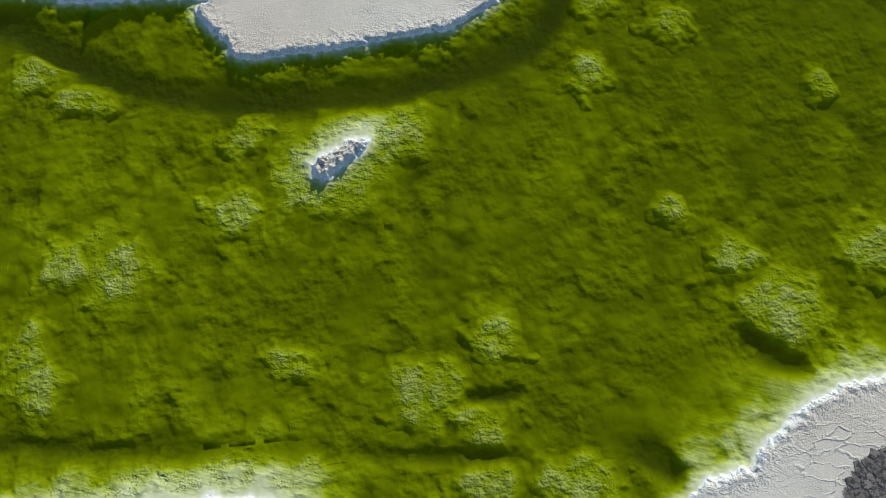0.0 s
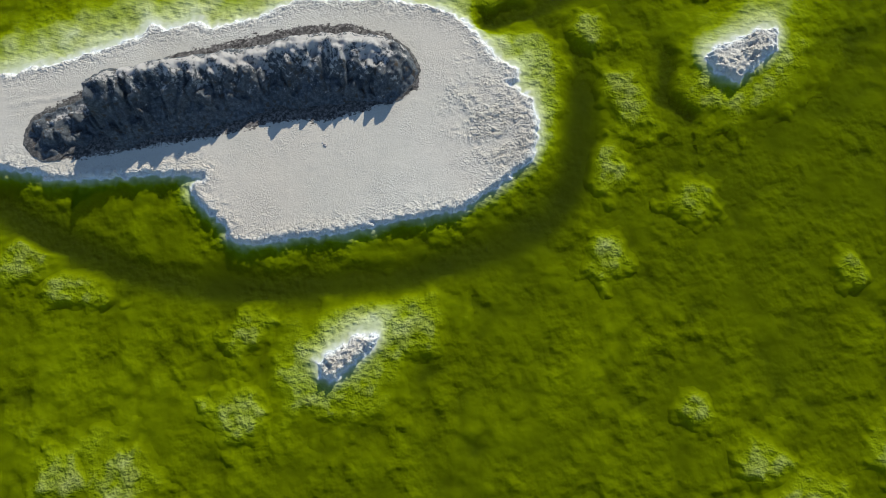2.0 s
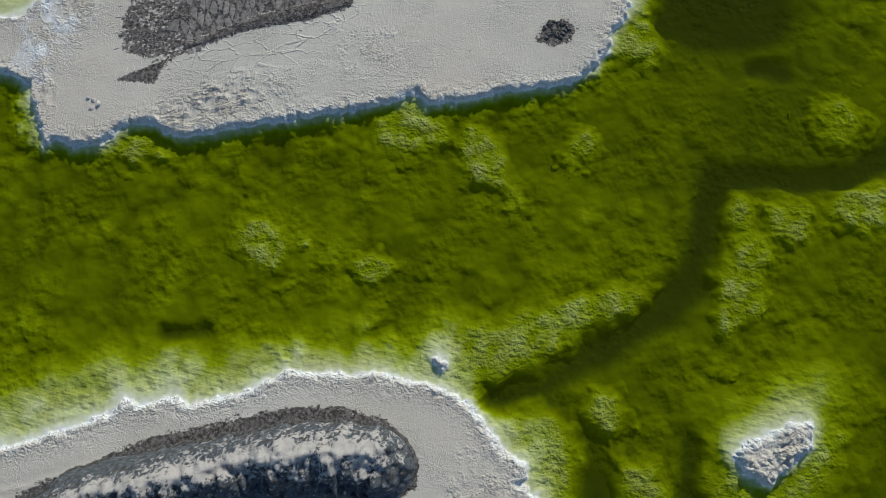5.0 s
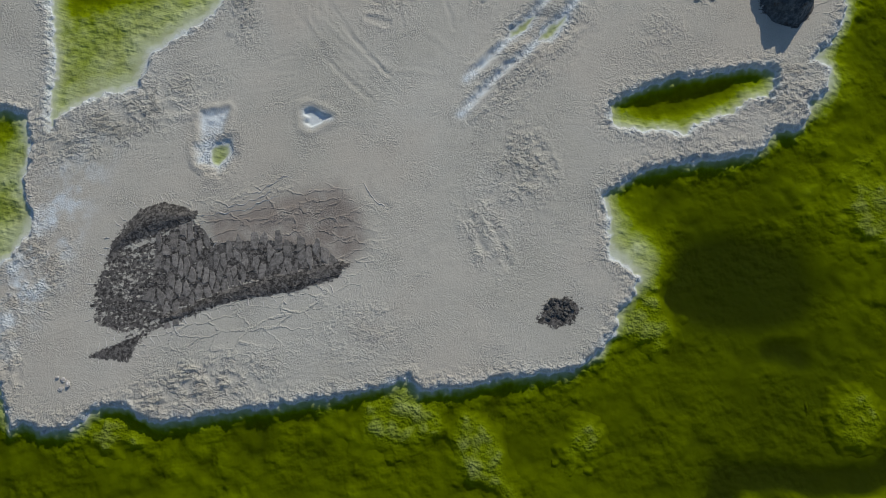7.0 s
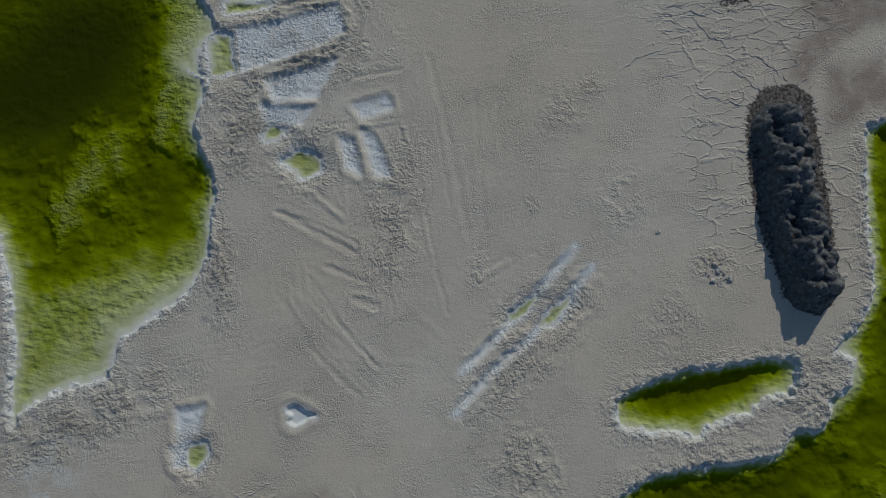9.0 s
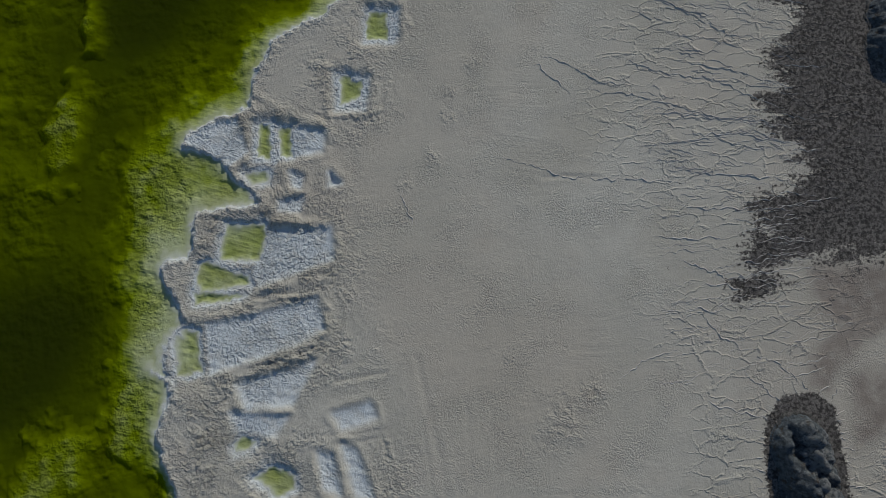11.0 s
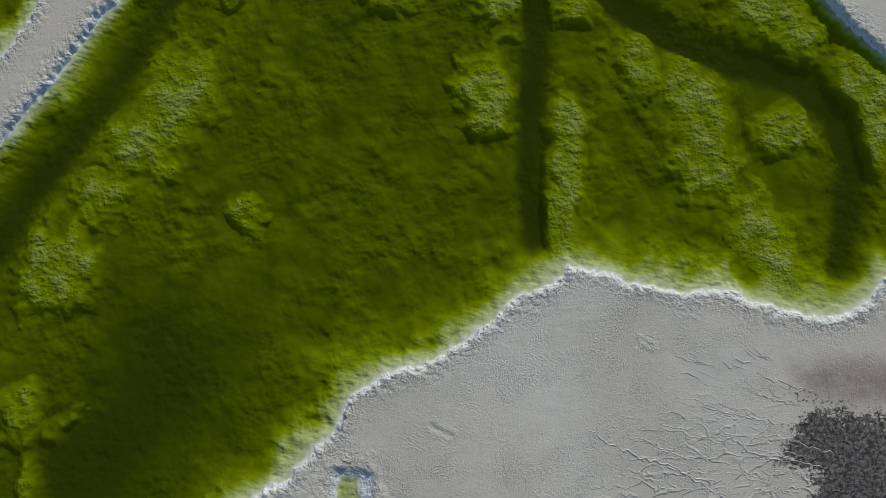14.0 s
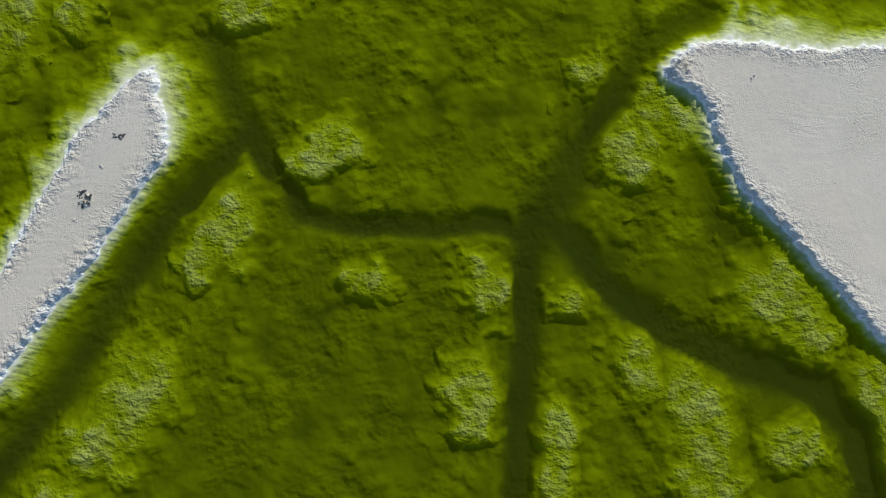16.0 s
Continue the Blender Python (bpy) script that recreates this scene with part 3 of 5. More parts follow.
# half width, height, course
GROOVES = [
    (0.37, -0.42, [(23.4, 104.1), (18.6, 99.5), (15.5, 96.8), (11.2, 93.3)]),
    (0.37, -0.4, [(24.8, 102), (21.2, 98.4), (18.1, 95.9), (14.5, 93.5), (10.2, 89.6)]),
    (0.32, -0.27, [(-5, 110.8), (-2, 108.7), (2.1, 105.9)]),
    (0.27, -0.2, [(-0.9, 104.9), (2.7, 103.1)]),
    (0.32, -0.25, [(1.7, 101.3), (3.7, 100.4)]),
    (0.21, -0.15, [(-2.4, 103.8), (0.1, 99), (3.1, 94.8)]),
    (0.21, -0.15, [(7.6, 118.6), (8.9, 111.9), (9.6, 104.8), (10.5, 99)]),
    (0.21, 0.15, [(7, 118.5), (1.1, 118.2)]),
    (0.21, 0.12, [(1.1, 117.6), (1.7, 113.3), (1.6, 109.8)]),
    (0.27, 0.2, [(-6, 116), (-1.7, 112.2), (1.2, 109.3)]),
    (0.27, -0.15, [(-5.6, 102.4), (-2.9, 97), (1.1, 92.2)]),
    (0.21, -0.12, [(2.9, 112.6), (5.1, 104.7), (5.2, 99.6)]),
    (0.32, 0.2, [(23.9, 97.5), (15.4, 91.8), (11.3, 88.9)]),
    (0.32, 0.18, [(25.5, 100.8), (21.6, 97.2), (18.5, 94.2)]),
    (0.27, 0.18, [(16.8, 103.4), (13.8, 102)]),
    (0.42, -0.22, [(11.9, 80.4), (14.4, 83.3), (16.3, 85.7)]),
    (0.42, -0.22, [(10.1, 78.5), (10.8, 75.3)]),
    (0.37, -0.2, [(17.5, 86.1), (18.7, 82.8)]),
    (0.37, 0.2, [(10.1, 78.2), (10.3, 75)]),
    (0.37, -0.2, [(12, 78.3), (13.2, 73.6)]),
    (0.32, -0.15, [(0.1, 83.7), (0.2, 82.2), (2.1, 80.5)]),
    (0.37, 0.22, [(-2.2, 152.7), (-0.1, 150.8), (4.6, 148.3), (5.6, 146.8)]),
    (0.42, 0.3, [(-8.5, 132.4), (-4.8, 132.7), (3.5, 133.1)]),
    (0.42, 0.28, [(-10.3, 125.1), (-7.2, 125.5), (-2.6, 126.7), (3.6, 127.8)]),
    (0.37, 0.25, [(3.9, 138.3), (5.3, 136), (4, 133)]),
    (0.37, 0.25, [(3.5, 133.1), (4, 130), (3.1, 128.1)]),
    (0.37, 0.25, [(-0.8, 139.3), (2.9, 138.7), (4.4, 138)]),
    (0.32, 0.2, [(5.3, 149.6), (8, 149), (10.2, 149.3)]),
    (0.32, 0.22, [(4, 154.9), (6.2, 154.1), (9.4, 153)]),
    (0.32, 0.2, [(12.9, 159.9), (14.1, 157.9)]),
    (0.42, -0.15, [(3.8, 123.8), (6.9, 124)]),
    (0.32, -0.1, [(25, 140.9), (27.7, 140.6), (30.8, 139.8)]),
    (0.42, 0.22, [(-11.7, 110.1), (-11.1, 107.2), (-11.6, 103.4), (-12.9, 101.3)]),
    (0.42, 0.2, [(-31.3, 90.9), (-26.3, 93), (-19.6, 94.5)]),
    (0.37, 0.2, [(-21.9, 92.6), (-17.6, 92.6), (-14.8, 93.1)]),
    (0.27, -0.12, [(19.2, 163.4), (20.5, 162.5)]),
    (0.32, -0.15, [(11.4, 125), (12.7, 115.4), (13.3, 106.2)]),
    (0.27, -0.08, [(15.6, 120.9), (15.2, 112.8), (15, 106)]),
    (0.27, -0.08, [(17.7, 119.5), (17.6, 113.7)]),
    (0.32, 0.08, [(-5.2, 103.8), (-0.2, 98.3), (3.9, 95.2), (8.2, 94.2)]),
    (0.32, 0.08, [(4.8, 103.8), (7.6, 99.1), (10.1, 96.7)]),
    (0.27, 0.15, [(-43, 29.8), (-37.4, 29.9), (-31.7, 31.1), (-26, 32.3), (-15.7, 33.7)]),
    (0.32, 0.2, [(-36.7, 74.4), (-35.5, 69.3), (-36.1, 65.7)]),
    (0.32, 0.22, [(-33.8, 80.4), (-36.2, 76.2), (-37.9, 73.9)]),
]
# lips of trenches, wheel tracks and dents
GROOVES += [
    (0.2, 0.14, [(-1.5, 118.0), (-0.2, 115.9), (0.6, 112.2), (1.6, 109.5), (0.4, 110.1), (-1.7, 112.8), (-4.9, 115.6)]),
    (0.2, 0.16, [(0.4, 117.7), (1.3, 118.7), (4.6, 118.5), (7.7, 118.6), (8.5, 116.2), (8.8, 113.1), (9.1, 108.3), (9.6, 103.9)]),
    (0.2, -0.16, [(-5.3, 110.8), (-1.9, 109.4), (0.3, 108.1), (2.4, 106.7)]),
    (0.2, -0.14, [(1.5, 101.5), (2.8, 101.2), (3.9, 100.7)]),
    (0.2, -0.12, [(-8.6, 97.6), (-7.5, 98.0), (-6.5, 98.1)]),
    (0.2, -0.12, [(-8.5, 95.4), (-7.5, 95.7), (-6.9, 95.7)]),
    (0.15, -0.1, [(-6.2, 105.1), (-5.9, 101.9), (-4.0, 98.3), (-1.5, 95.1), (1.4, 91.9)]),
    (0.15, -0.1, [(-5.3, 105.2), (-5.0, 101.8), (-3.1, 98.5), (-0.6, 95.4), (2.3, 92.1)]),
    (0.15, -0.1, [(-4.5, 105.2), (-4.2, 101.7), (-2.3, 98.6), (0.2, 95.6), (3.1, 92.4)]),
    (0.15, -0.1, [(-3.6, 105.3), (-3.3, 101.6), (-1.4, 98.8), (1.2, 95.9), (4.0, 92.6)]),
    (0.15, -0.1, [(-2.7, 105.4), (-2.4, 101.5), (-0.5, 99.0), (2.0, 96.1), (4.9, 92.9)]),
    (0.17, -0.12, [(-2.8, 104.1), (-1.7, 101.4), (0.6, 98.4), (2.5, 95.6), (3.4, 94.7)]),
    (0.17, 0.12, [(-0.2, 105.0), (1.3, 104.0), (2.7, 103.1)]),
    (0.17, -0.1, [(11.4, 119.4), (11.5, 115.8), (11.7, 112.5), (11.8, 109.5)]),
    (0.17, -0.08, [(13.8, 114.3), (14.1, 111.3), (14.0, 107.8)]),
    (0.15, 0.12, [(-11.7, 113.9), (-11.4, 108.3), (-11.0, 104.7), (-11.6, 101.9), (-12.4, 100.0)]),
    (0.15, 0.12, [(-11.2, 113.9), (-10.9, 108.2), (-10.5, 104.7), (-11.3, 101.9), (-12.1, 99.9)]),
    (0.15, 0.12, [(-10.7, 113.8), (-10.4, 108.2), (-10.0, 104.6), (-11.0, 101.9), (-11.8, 99.9)]),
    (0.2, 0.14, [(24.8, 102.1), (23.4, 101.8), (21.5, 100.0), (17.7, 97.1), (14.4, 92.4)]),
    (0.2, -0.14, [(28.7, 100.9), (27.2, 99.1), (24.9, 96.3), (21.7, 93.3)]),
    (0.2, -0.12, [(26.1, 101.3), (24.1, 98.6), (21.9, 96.6)]),
    (0.2, 0.14, [(19.4, 103.6), (17.3, 102.5), (15.3, 100.2)]),
    (0.17, -0.14, [(15.7, 85.5), (16.2, 83.6), (16.9, 81.9), (16.9, 80.4)]),
    (0.17, -0.14, [(18.6, 84.8), (19.0, 83.3), (19.1, 82.1)]),
    (0.17, 0.12, [(12.0, 83.2), (13.5, 84.4), (15.5, 85.5)]),
    (0.17, 0.12, [(13.7, 81.6), (15.6, 82.2), (16.7, 81.9)]),
    (0.2, 0.16, [(3.7, 150.1), (5.5, 149.2), (8.5, 148.7), (10.8, 149.3), (11.4, 151.2)]),
    (0.2, 0.16, [(4.0, 150.4), (5.8, 149.8), (8.3, 149.3), (10.0, 149.9), (10.4, 151.9)]),
    (0.2, 0.2, [(-2.6, 150.2), (-0.2, 149.5), (1.4, 148.8), (4.6, 148.1), (5.2, 146.5)]),
    (0.2, 0.2, [(-2.4, 139.5), (0.7, 138.9), (3.9, 138.0), (4.5, 136.6), (4.7, 135.0)]),
    (0.2, 0.2, [(-8.5, 131.9), (-4.9, 131.5), (-1.3, 131.8), (2.9, 131.7), (3.8, 130.5)]),
    (0.2, -0.2, [(-4.9, 131.0), (-1.3, 131.5), (2.6, 131.6)]),
    (0.2, 0.2, [(-8.8, 125.4), (-5.2, 126.0), (-1.1, 126.5), (2.5, 126.6)]),
    (0.2, -0.22, [(-0.1, 125.6), (1.4, 125.7), (2.5, 125.9)]),
    (0.2, -0.18, [(3.8, 123.6), (5.8, 123.8), (8.5, 123.9)]),
    (0.2, 0.18, [(5.1, 126.9), (3.5, 126.3), (2.1, 125.2)]),
    (0.2, -0.16, [(19.0, 163.6), (20.0, 162.9), (20.9, 162.4)]),
    (0.2, -0.14, [(25.3, 140.6), (27.8, 140.6), (30.8, 140.1)]),
]
# x, y, half length, half width, turn, strength
ROUGH = [
    (5.8, 20, 4.0, 4.8, 20, 0.16),
    (3.7, 24.2, 3.7, 4.2, 0, 0.08),
    (-17.9, 65.2, 7.5, 2.6, 8, 0.2),
    (-1.8, 68.7, 4.2, 3.2, 0, 0.06),
    (16, 83.1, 3.7, 5.8, 0, 0.07),
    (17.5, 94.9, 9.0, 3.2, 40, 0.1),
    (6.1, 109.3, 3.2, 9.0, -15, 0.1),
    (-1.4, 116.1, 4.8, 3.7, 0, 0.12),
    (-2.1, 135.8, 9.0, 9.0, 0, 0.16),
    (-2.6, 126.7, 9.0, 4.2, 0, 0.16),
    (7.1, 151.7, 4.2, 5.8, 0, 0.12),
    (11.1, 158.9, 3.2, 3.7, 0, 0.12),
    (-2.4, 148.2, 6.4, 3.2, 0, 0.14),
    (-8.5, 119.6, 3.7, 5.3, 0, 0.14),
    (-11.2, 105.6, 1.6, 5.8, 0, 0.14),
    (-25.2, 92.9, 10.1, 3.2, 18, 0.14),
    (43.9, 88.2, 3.2, 3.7, 0, 0.2),
    (35, 83.8, 6.4, 2.1, 10, 0.08),
    (36.6, 100.7, 2.1, 2.1, 0, 0.12),
    (23.2, 118.3, 3.2, 3.7, 0, 0.035),
    (28.7, 108.4, 3.2, 2.6, 0, 0.035),
    (31.8, 95.9, 3.2, 3.2, 0, 0.06),
    (-33.8, 77.8, 3.7, 4.8, -30, 0.12),
    (-36.4, 68.8, 1.6, 4.2, 0, 0.12),
    (11.3, 77.2, 2.6, 4.8, 10, 0.08),
    (16, 83.1, 3.2, 4.2, 20, 0.08),
    (30.8, 24.9, 4.2, 2.8, 30, 0.3),
    (-11.7, 0.5, 3.4, 2.4, 30, 0.3),
    (-5.4, 216, 0.6, 0.8, 0, 0.2),
    (50.4, 222.7, 1.9, 1.3, 0, 0.15),
    (20.0, 153.1, 0.9, 1.08, 0, 0.055),
    (16.8, 147.7, 0.9, 1.08, 0, 0.055),
    (14.6, 143.8, 1.1, 1.32, 0, 0.055),
    (39.7, 168.5, 1.2, 1.44, 0, 0.055),
    (17.5, 150.3, 0.6, 0.72, 0, 0.055),
    (11.9, 141.4, 0.9, 1.08, 0, 0.055),
    (24.4, 118.0, 2.0, 2.4, 0, 0.055),
    (28.8, 108.0, 2.6, 3.12, 0, 0.055),
    (13.9, 102.6, 1.8, 2.16, 0, 0.055),
    (27.0, 120.2, 1.4, 1.68, 0, 0.055),
    (19.8, 108.9, 1.0, 1.2, 0, 0.055),
    (-30.9, 93.8, 1.6, 1.92, 0, 0.055),
]
# half length, half width, turn of the cracked salt
CRACKED = [
    (45.2, 146.9, 17.5, 17.5, 0),
    (43.5, 124.6, 12.2, 6.4, 0),
    (-12.9, 76.4, 15.9, 9.5, 10),
    (40.2, 111.1, 6.4, 12.7, 0),
    (30, -32.8, 6.9, 4.8, 0),
    (50, 103.3, 3.2, 11.7, 0),
]
# x, y, half length, half width, turn, how much shallower
SHOALS = [
    (-18, 47, 15.0, 7.0, 0, 0.2),
    (16, 46, 9.0, 6.0, 0, 0.25),
    (12, 30, 5.0, 7.0, 0, 0.35),
    (36, 30, 6.0, 4.0, 10, 0.5),
    (-36, -8, 14.0, 18.0, 0, 0.2),
    (-16, -24, 18.0, 7.0, 0, 0.2),
    (35.5, 70.3, 5.2, 3.6, -8, -0.6),
    (-7.9, 144.6, 6.4, 3.4, -10, 0.75),
    (-11, 138.9, 3.2, 3.2, 0, 0.65),
    (-13.4, 134.5, 3.6, 9.0, 0, 0.75),
    (-22, 101.5, 11.5, 8.0, 25, 1.15),
    (-13.4, 127.2, 4.0, 6.9, 0, 0.7),
    (-38, 84.0, 6.0, 12.0, 0, 1.0),
    (25.8, 72.6, 3.7, 3.2, 0, 0.7),
    (24.3, 75.4, 2.6, 3.7, 0, 0.5),
    (-33, 37.6, 17.5, 3.8, 8, 0.85),
    (2.9, 38.4, 9.5, 2.6, 0, 0.35),
    (-26.9, -28.9, 17.5, 2.6, 0, 0.55),
    (61.9, 225.5, 9.0, 1.6, 0, 0.6),
    (48.1, 89.7, 2.4, 2.9, 0, 0.6),
    (10.6, 25.6, 2.6, 5.8, 0, 0.4),
    (-11.3, 0.9, 6.9, 4.2, 20, 0.4),
    (31, 25.5, 6.9, 4.8, 20, 0.35),
    (58.7, 172.2, 4.2, 3.7, 0, 0.3),
    (23.5, -26.4, 5.3, 4.2, 30, 0.4),
    (-11.1, 145.6, 4.2, 4.8, 0, 0.4),
    (1.9, 223.6, 3.2, 6.4, 0, 0.4),
    (50.3, 211.6, 2.6, 8.5, -20, 0.3),
    (-9.2, 202.9, 2.6, 8.5, -35, 0.3),
    (34.6, 88.6, 9.0, 2.7, 10, -0.85),
    (36.3, 68.8, 6.9, 4.5, 0, -0.45),
    (-7.3, 179, 13.8, 9.5, 0, -0.04),
    (-6, 166.3, 10.6, 8.5, 0, -0.4),
    (-17.9, 156.9, 7.4, 13.2, 0, -0.4),
    (-25.9, 129.8, 9.0, 8.5, 0, -0.5),
    (34.6, 70.5, 6.9, 4.8, 0, -0.4),
    (-1.8, 176.1, 22.3, 9.0, 0, -0.06),
    (7.3, 179.2, 21.2, 8.5, 0, -0.05),
    (38.7, 55.6, 11.7, 8.5, 0, -0.3),
    (-42.6, 15.8, 6.4, 2.1, -15, -0.2),
    (12, 187.1, 21.2, 8.5, 0, -0.06),
    (52, 196, 14.0, 16.0, 0, -0.12),
    (20, 201, 17.0, 12.0, 0, -0.14),
    (32, 16, 16.0, 18.0, 0, -0.24),
    (56.2, 189.3, 8.0, 8.0, 0, -0.1),
]
HEAP_A = [(-39.6, 25.7), (-34.3, 27.1), (-30.2, 28.2), (-26.2, 28.3), (-22.3, 28.6), (-18.9, 28.9), (-15.6, 29.2), (-12.2, 29.2), (-8.9, 29), (-5.9, 28.4)]
HEAP_B = [(45.5, 116), (44.8, 113.8), (45, 111.2), (44.5, 108.6), (44.7, 106.1), (44.8, 103.8), (45, 101.6), (45.2, 99.4), (45.3, 98)]
HEAP_C = [(62, 153.5), (62.7, 151.8), (61.3, 150.3)]
RIDGES = [
    [(30.9, 163), (36.1, 159.4), (42.9, 155.9), (46.4, 153.1)],
    [(36.1, 159.4), (40.3, 157.4), (46.3, 152.9), (48.4, 152)],
    [(44.4, 160.9), (47.3, 158.1), (51.5, 155.9)],
    [(26.4, 153.3), (28.5, 152.5), (32.3, 149.7), (36.1, 148.8)],
    [(28.9, 149.3), (34.3, 148.4), (39.5, 146.4), (44.7, 144.4), (48.9, 143.4)],
    [(32.8, 152.9), (38, 150.3), (43.8, 148.5), (50.3, 144.6)],
    [(38.8, 151.6), (44.6, 149.8), (51.8, 146.7)],
    [(19.9, 143.6), (23.6, 142.3), (27.6, 140.4), (32.9, 139.6), (40.8, 138.5)],
    [(33.4, 142.6), (41.6, 142.8), (49.4, 140.5)],
    [(38.5, 143.7), (44.4, 143), (50.1, 141.3)],
    [(35.6, 146.2), (42.6, 144.9), (49.5, 143.5)],
    [(34.6, 133.8), (42.4, 132.7)],
    [(38.4, 139.8), (46.2, 138.4), (49.4, 137.8)],
    [(37.3, 136.7), (43, 135.5), (46.2, 135.7)],
    [(36.9, 131.5), (41.7, 128.9)],
    [(36.6, 126.9), (40.6, 125.9)],
    [(26, 152.5), (29.4, 148.6)],
    [(11.6, 141.2), (12.3, 137.3)],
    [(29.5, 120.8), (32.3, 122.5), (35, 123), (36, 122.7)],
    [(34.8, 125.8), (36.8, 126), (38.3, 126.1), (39.1, 124.4), (41.9, 122)],
    [(38.4, 128.6), (41.2, 128.6), (42.8, 127.5)],
    [(41.1, 120.6), (43, 118.6), (43.7, 117.4)],
    [(37.3, 118.1), (39.4, 117.3), (42.1, 116.1)],
    [(42.4, 121.9), (44.5, 120.8), (46.4, 118.5)],
    [(-0.5, 84), (0.2, 82.2), (2.1, 80.4)],
    [(-12, 83.2), (-9.6, 84.4), (-7.3, 85.1)],
    [(-14.9, 82.4), (-11.4, 82.9), (-8.5, 84.3)],
    [(-16.6, 81.7), (-12.6, 82), (-8.6, 83.2)],
]


# damp mud in the southwest: a gravelly dome, a wet band, a streak, speckled ground and dried columns
WET = {
    "dome": [(-25.8, 80.1), (-22.9, 83.2), (-20.5, 83.7), (-17.3, 82.4), (-17.4, 81.6), (-20.0, 80.8), (-24.4, 79.7), (-26.1, 78.9)],
    "band": [(-20.8, 72.3), (-14.2, 74.3), (-10.2, 74.9), (-3.5, 75.7), (-2.2, 75.5), (-3.6, 74.3), (-8.0, 73.3), (-14.3, 73.0), (-19.4, 71.8), (-21.7, 71.5)],
    "streak": [(-28.7, 69.1), (-26.0, 69.9), (-22.9, 70.9), (-24.6, 68.3)],
    "west": [(-26.4, 79.0), (-21.8, 79.7), (-20.9, 76.8), (-21.9, 74.0), (-20.3, 72.3), (-24.6, 70.9), (-27.4, 72.1), (-28.1, 74.3), (-27.6, 75.5)],
    "columns": [(-21.8, 79.7), (-19.4, 80.9), (-17.1, 81.0), (-15.7, 78.9), (-12.8, 78.9), (-9.3, 78.6), (-5.3, 77.6), (-3.5, 75.8), (-8.4, 75.2), (-14.2, 74.5), (-18.0, 73.3), (-20.8, 72.6), (-22.5, 74.3), (-21.6, 76.9)],
}
MIDDLE = [(-21.3, 76.7), (-15.8, 77.7), (-11.7, 77.4)]
# ---- the shape of the ground ----
rng = np.random.RandomState(7)
ANGLE = rng.rand(256, 256) * 2 * math.pi
GX, GY = np.cos(ANGLE), np.sin(ANGLE)


def vnoise(x, y):
    """Smooth gradient noise from about 0 to 1, one hill a metre."""
    xi, yi = np.floor(x).astype(int), np.floor(y).astype(int)
    u, v = x - xi, y - yi
    x0, y0, x1, y1 = xi & 255, yi & 255, (xi + 1) & 255, (yi + 1) & 255
    a = GX[x0, y0] * u + GY[x0, y0] * v
    b = GX[x1, y0] * (u - 1) + GY[x1, y0] * v
    c = GX[x0, y1] * u + GY[x0, y1] * (v - 1)
    d = GX[x1, y1] * (u - 1) + GY[x1, y1] * (v - 1)
    p, q = u * u * u * (u * (u * 6 - 15) + 10), v * v * v * (v * (v * 6 - 15) + 10)
    return 0.5 + 0.75 * ((a * (1 - p) + b * p) * (1 - q) + (c * (1 - p) + d * p) * q)


def fbm(x, y, size, octaves=4, gain=0.5, off=0.0):
    """Noise about 0, of the given size in metres, within about -0.5 to 0.5."""
    total, amp, norm = 0.0, 1.0, 0.0
    ca, sa = math.cos(0.6), math.sin(0.6)
    px, py = x / size + off, y / size + off * 1.7
    px, py = math.cos(off) * px - math.sin(off) * py, math.sin(off) * px + math.cos(off) * py
    for _ in range(octaves):
        total = total + amp * (vnoise(px, py) - 0.5)
        norm += amp
        amp *= gain
        px, py = 2.03 * (ca * px - sa * py) + 5.3, 2.03 * (sa * px + ca * py) + 1.9
    return total / norm


def knobs(x, y, size, off=0.0):
    """Rounded lumps with creases between them, from 0 in the creases to about 1."""
    px, py = x / size + off, y / size + 2.3 * off
    xi, yi = np.floor(px).astype(int), np.floor(py).astype(int)
    best = np.full(x.shape, 9.0)
    for i in (-1, 0, 1):
        for j in (-1, 0, 1):
            a, c = (xi + i) & 255, (yi + j) & 255
            best = np.minimum(best, (xi + i + 0.5 + 0.42 * GX[a, c] - px) ** 2 + (yi + j + 0.5 + 0.42 * GY[a, c] - py) ** 2)
    return 1 - np.clip(best, 0, 1.2)


def ease(v, lo, hi):
    t = np.clip((v - lo) / (hi - lo), 0, 1)
    return t * t * (3 - 2 * t)


def near(x, y, pts, margin):
    xs, ys = [p[0] for p in pts], [p[1] for p in pts]
    return (x > min(xs) - margin) & (x < max(xs) + margin) & (y > min(ys) - margin) & (y < max(ys) + margin)


def to_line(x, y, pts):
    """Distance from a course."""
    best = np.full(x.shape, 1e9)
    for (ax, ay), (bx, by) in zip(pts, pts[1:]):
        dx, dy = bx - ax, by - ay
        t = np.clip(((x - ax) * dx + (y - ay) * dy) / max(dx * dx + dy * dy, 1e-9), 0, 1)
        best = np.minimum(best, (x - ax - t * dx) ** 2 + (y - ay - t * dy) ** 2)
    return np.sqrt(best)


def inside(x, y, pts, margin=14.0):
    """Signed distance from a closed outline: above 0 inside, -margin far away."""
    out = np.full(x.shape, -margin)
    m = near(x, y, pts, margin)
    if not m.any():
        return out
    px, py = x[m], y[m]
    ring = list(pts) + [pts[0]]
    odd = np.zeros(px.shape, bool)
    for (ax, ay), (bx, by) in zip(ring, ring[1:]):
        if ay != by:
            odd ^= ((ay > py) != (by > py)) & (px < (bx - ax) * (py - ay) / (by - ay) + ax)
    d = np.minimum(to_line(px, py, ring), margin)
    out[m] = np.where(odd, d, -d)
    return out


